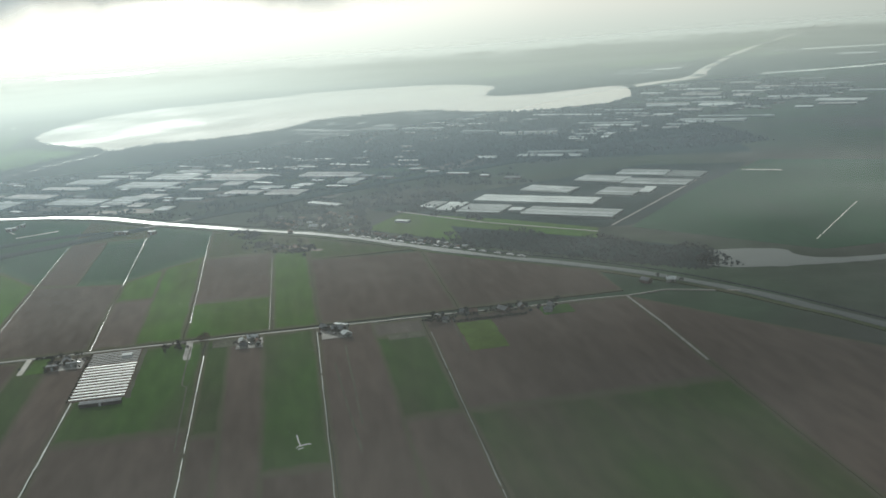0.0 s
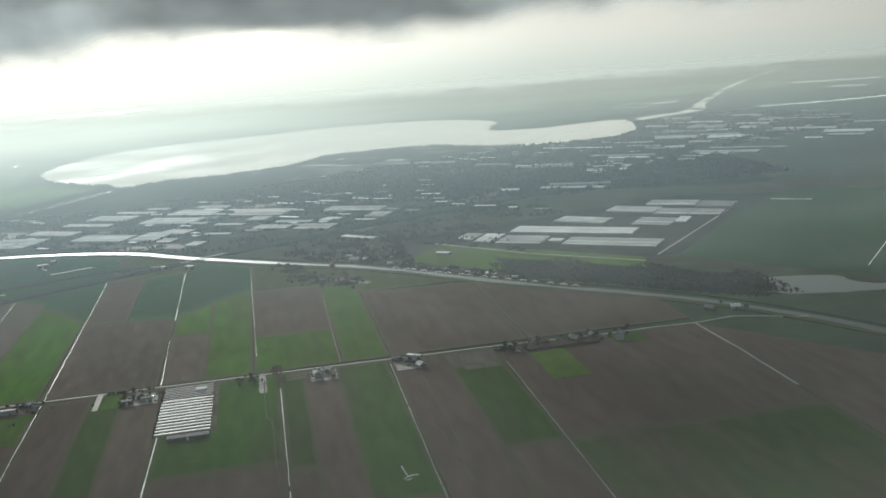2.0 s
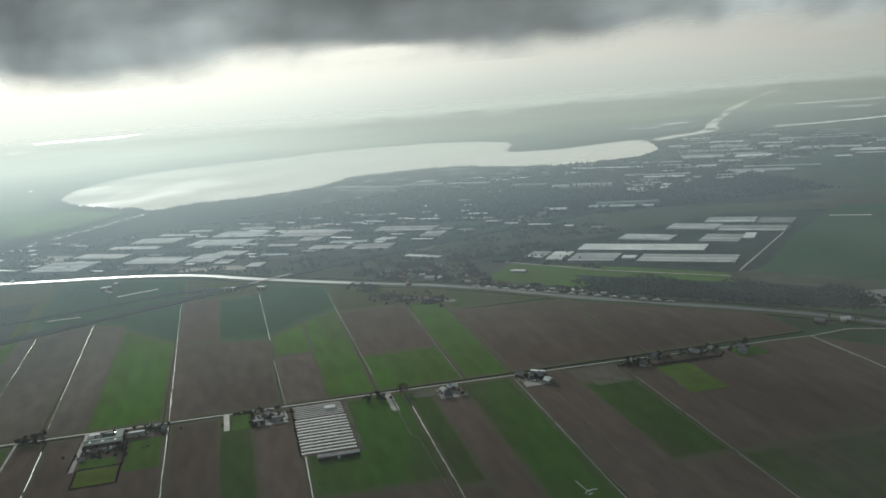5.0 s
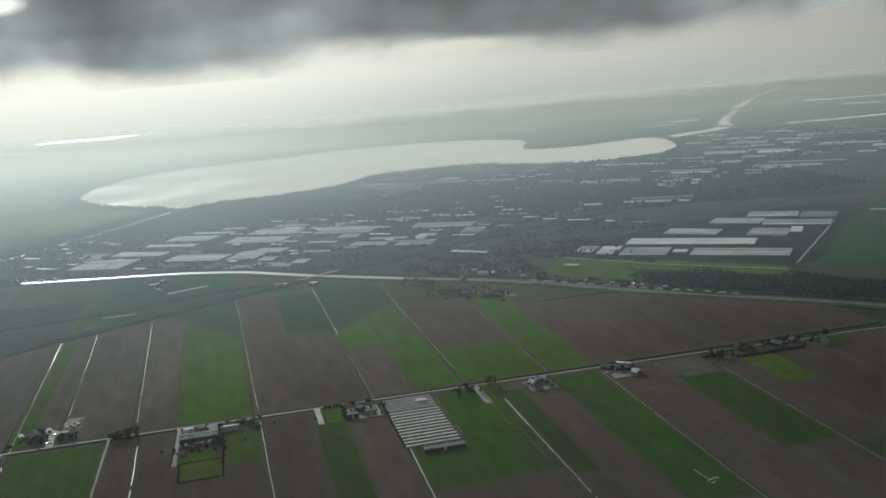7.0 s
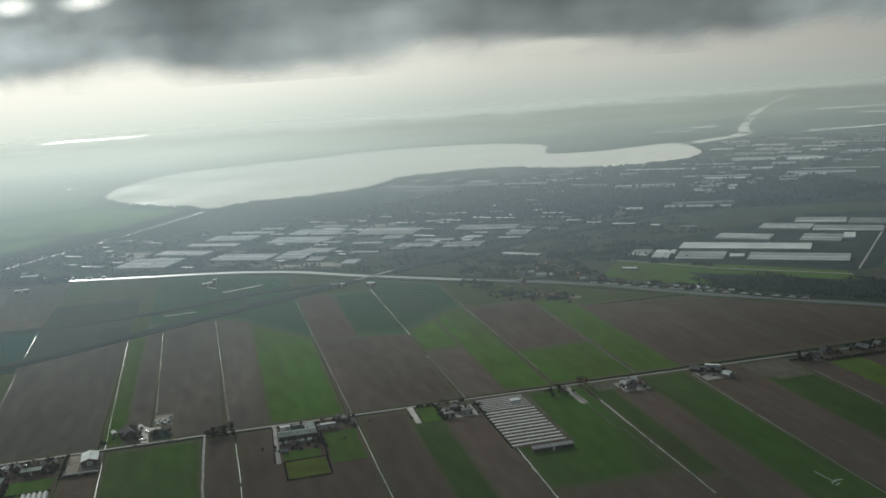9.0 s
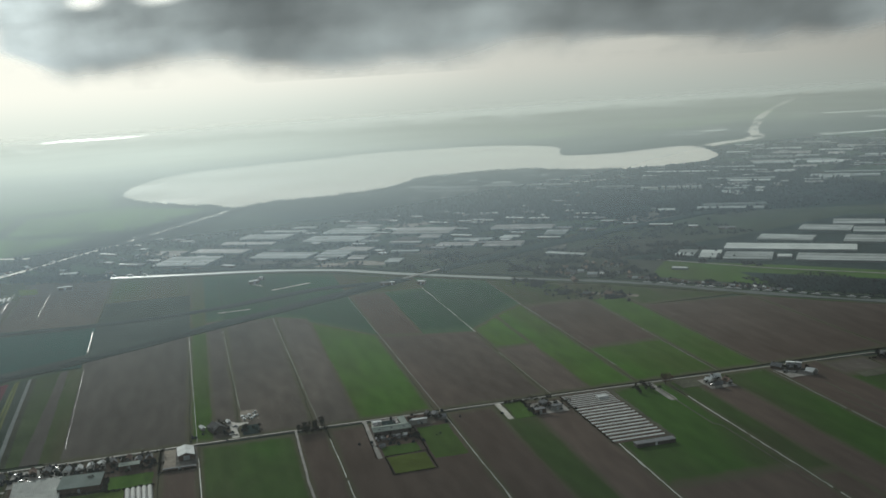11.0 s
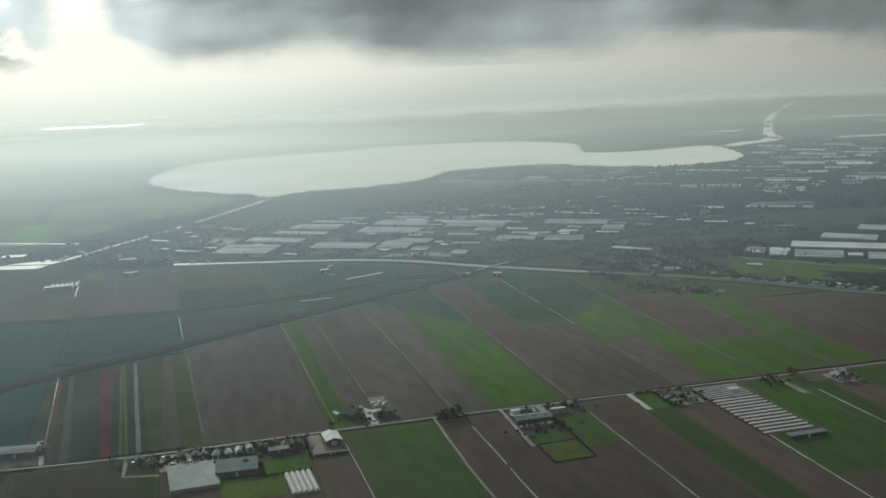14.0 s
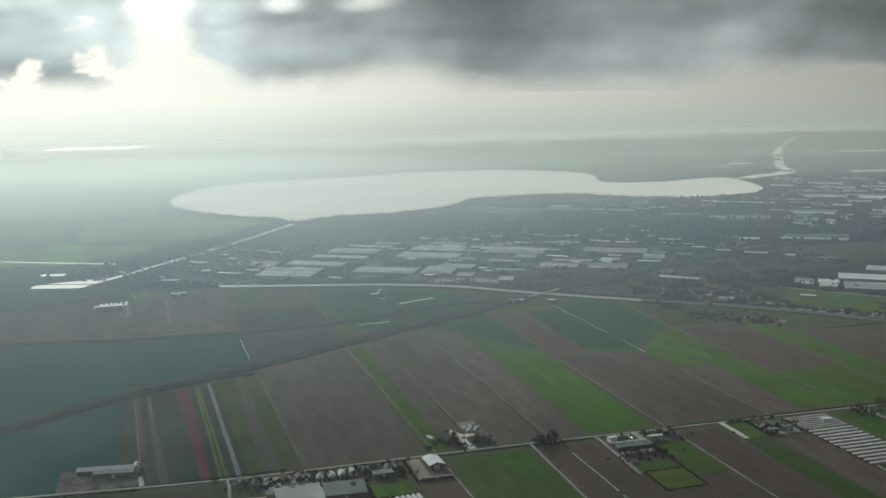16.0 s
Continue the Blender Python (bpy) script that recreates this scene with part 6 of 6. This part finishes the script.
def cloud_material():
    """Ragged cloud base: light soaks through, less where it is thick."""
    m = bpy.data.materials.new("cloud")
    n, l = veil_nodes(m)
    out, mixer = n.new("ShaderNodeOutputMaterial"), n.new("ShaderNodeMixShader")
    clear_bsdf, body = n.new("ShaderNodeBsdfTransparent"), n.new("ShaderNodeMixShader")
    tra, dif = n.new("ShaderNodeBsdfTranslucent"), n.new("ShaderNodeBsdfDiffuse")
    dif.inputs["Color"].default_value = (0.8, 0.8, 0.8, 1)
    body.inputs[0].default_value = 0.12
    geo = n.new("ShaderNodeNewGeometry")
    co = n.new("ShaderNodeVectorMath")
    co.operation = "MULTIPLY"
    co.inputs[1].default_value = (1, 0.13, 1)
    l.new(geo.outputs["Position"], co.inputs[0])
    tex, fine_tex = n.new("ShaderNodeTexNoise"), n.new("ShaderNodeTexNoise")
    tex.inputs["Scale"].default_value, tex.inputs["Detail"].default_value = 0.004, 6
    fine_tex.inputs["Scale"].default_value, fine_tex.inputs["Detail"].default_value = 0.012, 6
    for node in (tex, fine_tex):
        l.new(co.outputs[0], node.inputs["Vector"])
    shade = n.new("ShaderNodeValToRGB")
    shade.color_ramp.elements[0].position, shade.color_ramp.elements[1].position = 0.36, 0.68
    shade.color_ramp.elements[0].color, shade.color_ramp.elements[1].color = CLOUD_THICK, CLOUD_THIN
    l.new(tex.outputs["Fac"], shade.inputs[0])
    thin = n.new("ShaderNodeAttribute")
    thin.attribute_name = "thinness"
    by = n.new("ShaderNodeVectorMath")
    by.operation = "SCALE"
    l.new(shade.outputs[0], by.inputs[0])
    l.new(thin.outputs["Fac"], by.inputs["Scale"])
    l.new(by.outputs[0], tra.inputs["Color"])
    # cover: whole over the land, broken towards the west, ending in the distance
    attr = n.new("ShaderNodeAttribute")
    attr.attribute_name = "cover"
    add, cut = n.new("ShaderNodeMath"), n.new("ShaderNodeMapRange")
    add.operation = "ADD"
    l.new(attr.outputs["Fac"], add.inputs[0])
    l.new(fine_tex.outputs["Fac"], add.inputs[1])
    cut.inputs["From Min"].default_value, cut.inputs["From Max"].default_value = 0.92, 1.10
    l.new(add.outputs[0], cut.inputs["Value"])
    l.new(tra.outputs[0], body.inputs[1])
    l.new(dif.outputs[0], body.inputs[2])
    fade, both = n.new("ShaderNodeAttribute"), n.new("ShaderNodeMath")
    fade.attribute_name, both.operation = "fade", "MULTIPLY"
    l.new(cut.outputs[0], both.inputs[0])
    l.new(fade.outputs["Fac"], both.inputs[1])
    l.new(both.outputs[0], mixer.inputs[0])
    l.new(clear_bsdf.outputs[0], mixer.inputs[1])
    l.new(body.outputs[0], mixer.inputs[2])
    l.new(mixer.outputs[0], out.inputs[0])
    return m


# an unseen cloud sheet above the view, added to shade the near fields
CLOUD_THICK, CLOUD_THIN = (0.58, 0.62, 0.66, 1), (1.0, 1.0, 1.0, 1)
CLOUD_Z = 450
verts, faces, cover, thinness, fade = [], [], [], [], []
NX, NY = 190, 100
for j in range(NY):
    for i in range(NX):
        x, y = -900 + 1620 * i / (NX - 1), 300 + 580 * j / (NY - 1)
        z = CLOUD_Z + 5 * noise.fractal(Vector((x / 220, y / 180, 2.3)), 1.0, 2.0, 2)
        wob = 60 * noise.noise(Vector((x / 120, y / 120, 8.0)))
        # two sheets with a bright gap between them
        d = min((x + 285 + 0.5 * wob) / 75, (620 - x + wob) / 400)
        d = max(d, 0.8 * min((-300 - x + 0.5 * wob) / 110, (x + 860 + wob) / 150, 1))
        d = min(d, (y - 350 + wob) / 60)
        # how far the added shade reaches, less over the middle of the lane
        reach = 830 - 90 * ease(x, -290, -190) + 110 * ease(x, 60, 190)
        far = max(0, min(1, (reach - y + 0.7 * wob) / 320))
        d = max(0, min(1, d))
        verts.append((x - 95, y + 541, z))
        cover.append(0.42 + 0.55 * d)
        fade.append(min(1.0, 3 * d) * far * far * (3 - 2 * far))
        thinness.append(0.23 - 0.11 * max(0, min(1, (x + 100) / 400)) + 0.22 * max(0, min(1, (-120 - x) / 110)))
for j in range(NY - 1):
    for i in range(NX - 1):
        a = j * NX + i
        faces.append((a, a + 1, a + NX + 1, a + NX))
cloud_me = mesh("cloud_layer", verts, faces, cloud_material())
cloud_me.attributes.new("cover", "FLOAT", "POINT").data.foreach_set("value", cover)
cloud_me.attributes.new("thinness", "FLOAT", "POINT").data.foreach_set("value", thinness)
cloud_me.attributes.new("fade", "FLOAT", "POINT").data.foreach_set("value", fade)
cloud_me.polygons.foreach_set("use_smooth", [True] * len(faces))
tagged(new("cloud_layer", cloud_me), "unseen ragged cloud sheet added to shade the near fields", "cloud", kind="structure")


def bank_material():
    """The soft face of a cloud bank: sunlight soaks through it from behind, less where it is thick."""
    m = bpy.data.materials.new("cloud_bank")
    n, l = veil_nodes(m)
    out, mixer, body = n.new("ShaderNodeOutputMaterial"), n.new("ShaderNodeMixShader"), n.new("ShaderNodeMixShader")
    clear_bsdf, tra, dif = n.new("ShaderNodeBsdfTransparent"), n.new("ShaderNodeBsdfTranslucent"), n.new("ShaderNodeBsdfDiffuse")
    dif.inputs["Color"].default_value = (0.62, 0.66, 0.70, 1)
    body.inputs[0].default_value = 0.16
    geo, co = n.new("ShaderNodeNewGeometry"), n.new("ShaderNodeVectorMath")
    co.operation = "MULTIPLY"
    co.inputs[1].default_value = (1, 0.4, 1.35)
    l.new(geo.outputs["Position"], co.inputs[0])
    coarse, ragged = n.new("ShaderNodeTexNoise"), n.new("ShaderNodeTexNoise")
    for node, size, rough in ((coarse, 0.016, 0.50), (ragged, 0.022, 0.5)):
        node.inputs["Scale"].default_value, node.inputs["Detail"].default_value, node.inputs["Roughness"].default_value = size, 5, rough
        l.new(co.outputs[0], node.inputs["Vector"])
    cover_n, thin_n = n.new("ShaderNodeAttribute"), n.new("ShaderNodeAttribute")
    cover_n.attribute_name, thin_n.attribute_name = "cover", "thinness"
    total, cut_n = n.new("ShaderNodeMath"), n.new("ShaderNodeMapRange")
    total.operation = "MULTIPLY_ADD"
    l.new(ragged.outputs["Fac"], total.inputs[0])
    total.inputs[1].default_value = 0.75
    l.new(cover_n.outputs["Fac"], total.inputs[2])
    cut_n.interpolation_type = "SMOOTHSTEP"
    cut_n.inputs["From Min"].default_value, cut_n.inputs["From Max"].default_value = 0.38, 1.22
    l.new(total.outputs[0], cut_n.inputs["Value"])
    billow, soak = n.new("ShaderNodeMapRange"), n.new("ShaderNodeMath")
    for key, v in (("From Min", 0.32), ("From Max", 0.68), ("To Min", 0.74), ("To Max", 1.40)):
        billow.inputs[key].default_value = v
    l.new(coarse.outputs["Fac"], billow.inputs["Value"])
    soak.operation = "MULTIPLY"
    l.new(billow.outputs[0], soak.inputs[0])
    l.new(thin_n.outputs["Fac"], soak.inputs[1])
    tone = n.new("ShaderNodeVectorMath")
    tone.operation = "SCALE"
    tone.inputs[0].default_value = CLOUD_TINT
    l.new(soak.outputs[0], tone.inputs["Scale"])
    l.new(tone.outputs[0], tra.inputs["Color"])
    l.new(tra.outputs[0], body.inputs[1])
    l.new(dif.outputs[0], body.inputs[2])
    l.new(cut_n.outputs[0], mixer.inputs[0])
    l.new(clear_bsdf.outputs[0], mixer.inputs[1])
    l.new(body.outputs[0], mixer.inputs[2])
    l.new(mixer.outputs[0], out.inputs[0])
    return m


CLOUD_TINT = (0.88, 0.945, 1.0)
# the front of the bank hangs just over the flight level and bends away to the west
verts, faces, cover, thinness = [], [], [], []
NX, NZ = 250, 56
for j in range(NZ):
    for i in range(NX):
        x, z = -540 + 1240 * i / (NX - 1), 190 + 130 * (j / (NZ - 1)) ** 1.25
        swell = noise.fractal(Vector((x / 95, z / 34, 4.1)), 1.0, 2.0, 4)
        y = 20 + 205 * (1 - ease(x, -260, 40)) + 5 * swell + 30 * (1 - ease(z, 190, 225)) + 0.4 * max(0, z - 255)
        base = 199 + 5 * noise.noise(Vector((x / 110, 3.3, 0.4))) - 7 * ease(x, -140, -70) * (1 - ease(x, -50, 30)) - 6 * ease(x, 30, 110) * (1 - ease(x, 230, 300))
        c = ease(z, base - 12, base + 30) * 1.3
        # the bright gap between the two banks, wider below
        half = 20 + 16 * (1 - ease(z, 200, 235))
        middle = -300 + 16 * (1 - ease(z, 205, 240))
        c *= 0.04 + 0.96 * ease(abs(x - middle) + 12 * swell, half - 16, half + 22)
        # small windows of light higher up
        for hx, hz, rx, rz, deep in ((-218, 252, 18, 9, 1.05), (-165, 250, 24, 9, 1.05), (112, 200, 32, 3.5, 0.5)):
            c -= deep * math.exp(-((x - hx) / rx) ** 2 - ((z - hz) / rz) ** 2)
        # the western bank is broken into shreds
        c -= 1.0 * ease(noise.fractal(Vector((x / 34, z / 17, 9.2)), 0.9, 2.0, 4), 0.0, 0.55) * (1 - ease(x, -338, -318))
        verts.append((x, y, z))
        cover.append(c)
        dark = ease(x, -215, -110) * (1 - 0.6 * ease(x, 190, 400))
        thinness.append(0.42 - 0.145 * dark - 0.12 * ease(x, 10, 90) * (1 - 0.4 * ease(x, 200, 350)) - 0.08 * ease(z, 205, 235) * ease(x, -260, -200))
for j in range(NZ - 1):
    for i in range(NX - 1):
        a = j * NX + i
        faces.append((a, a + 1, a + NX + 1, a + NX))
bank_me = mesh("cloud_bank", verts, faces, bank_material())
bank_me.attributes.new("cover", "FLOAT", "POINT").data.foreach_set("value", cover)
bank_me.attributes.new("thinness", "FLOAT", "POINT").data.foreach_set("value", thinness)
bank_me.polygons.foreach_set("use_smooth", [True] * len(faces))
tagged(new("cloud_bank", bank_me), "low soft grey cloud bank with a bright gap", "cloud", kind="structure")
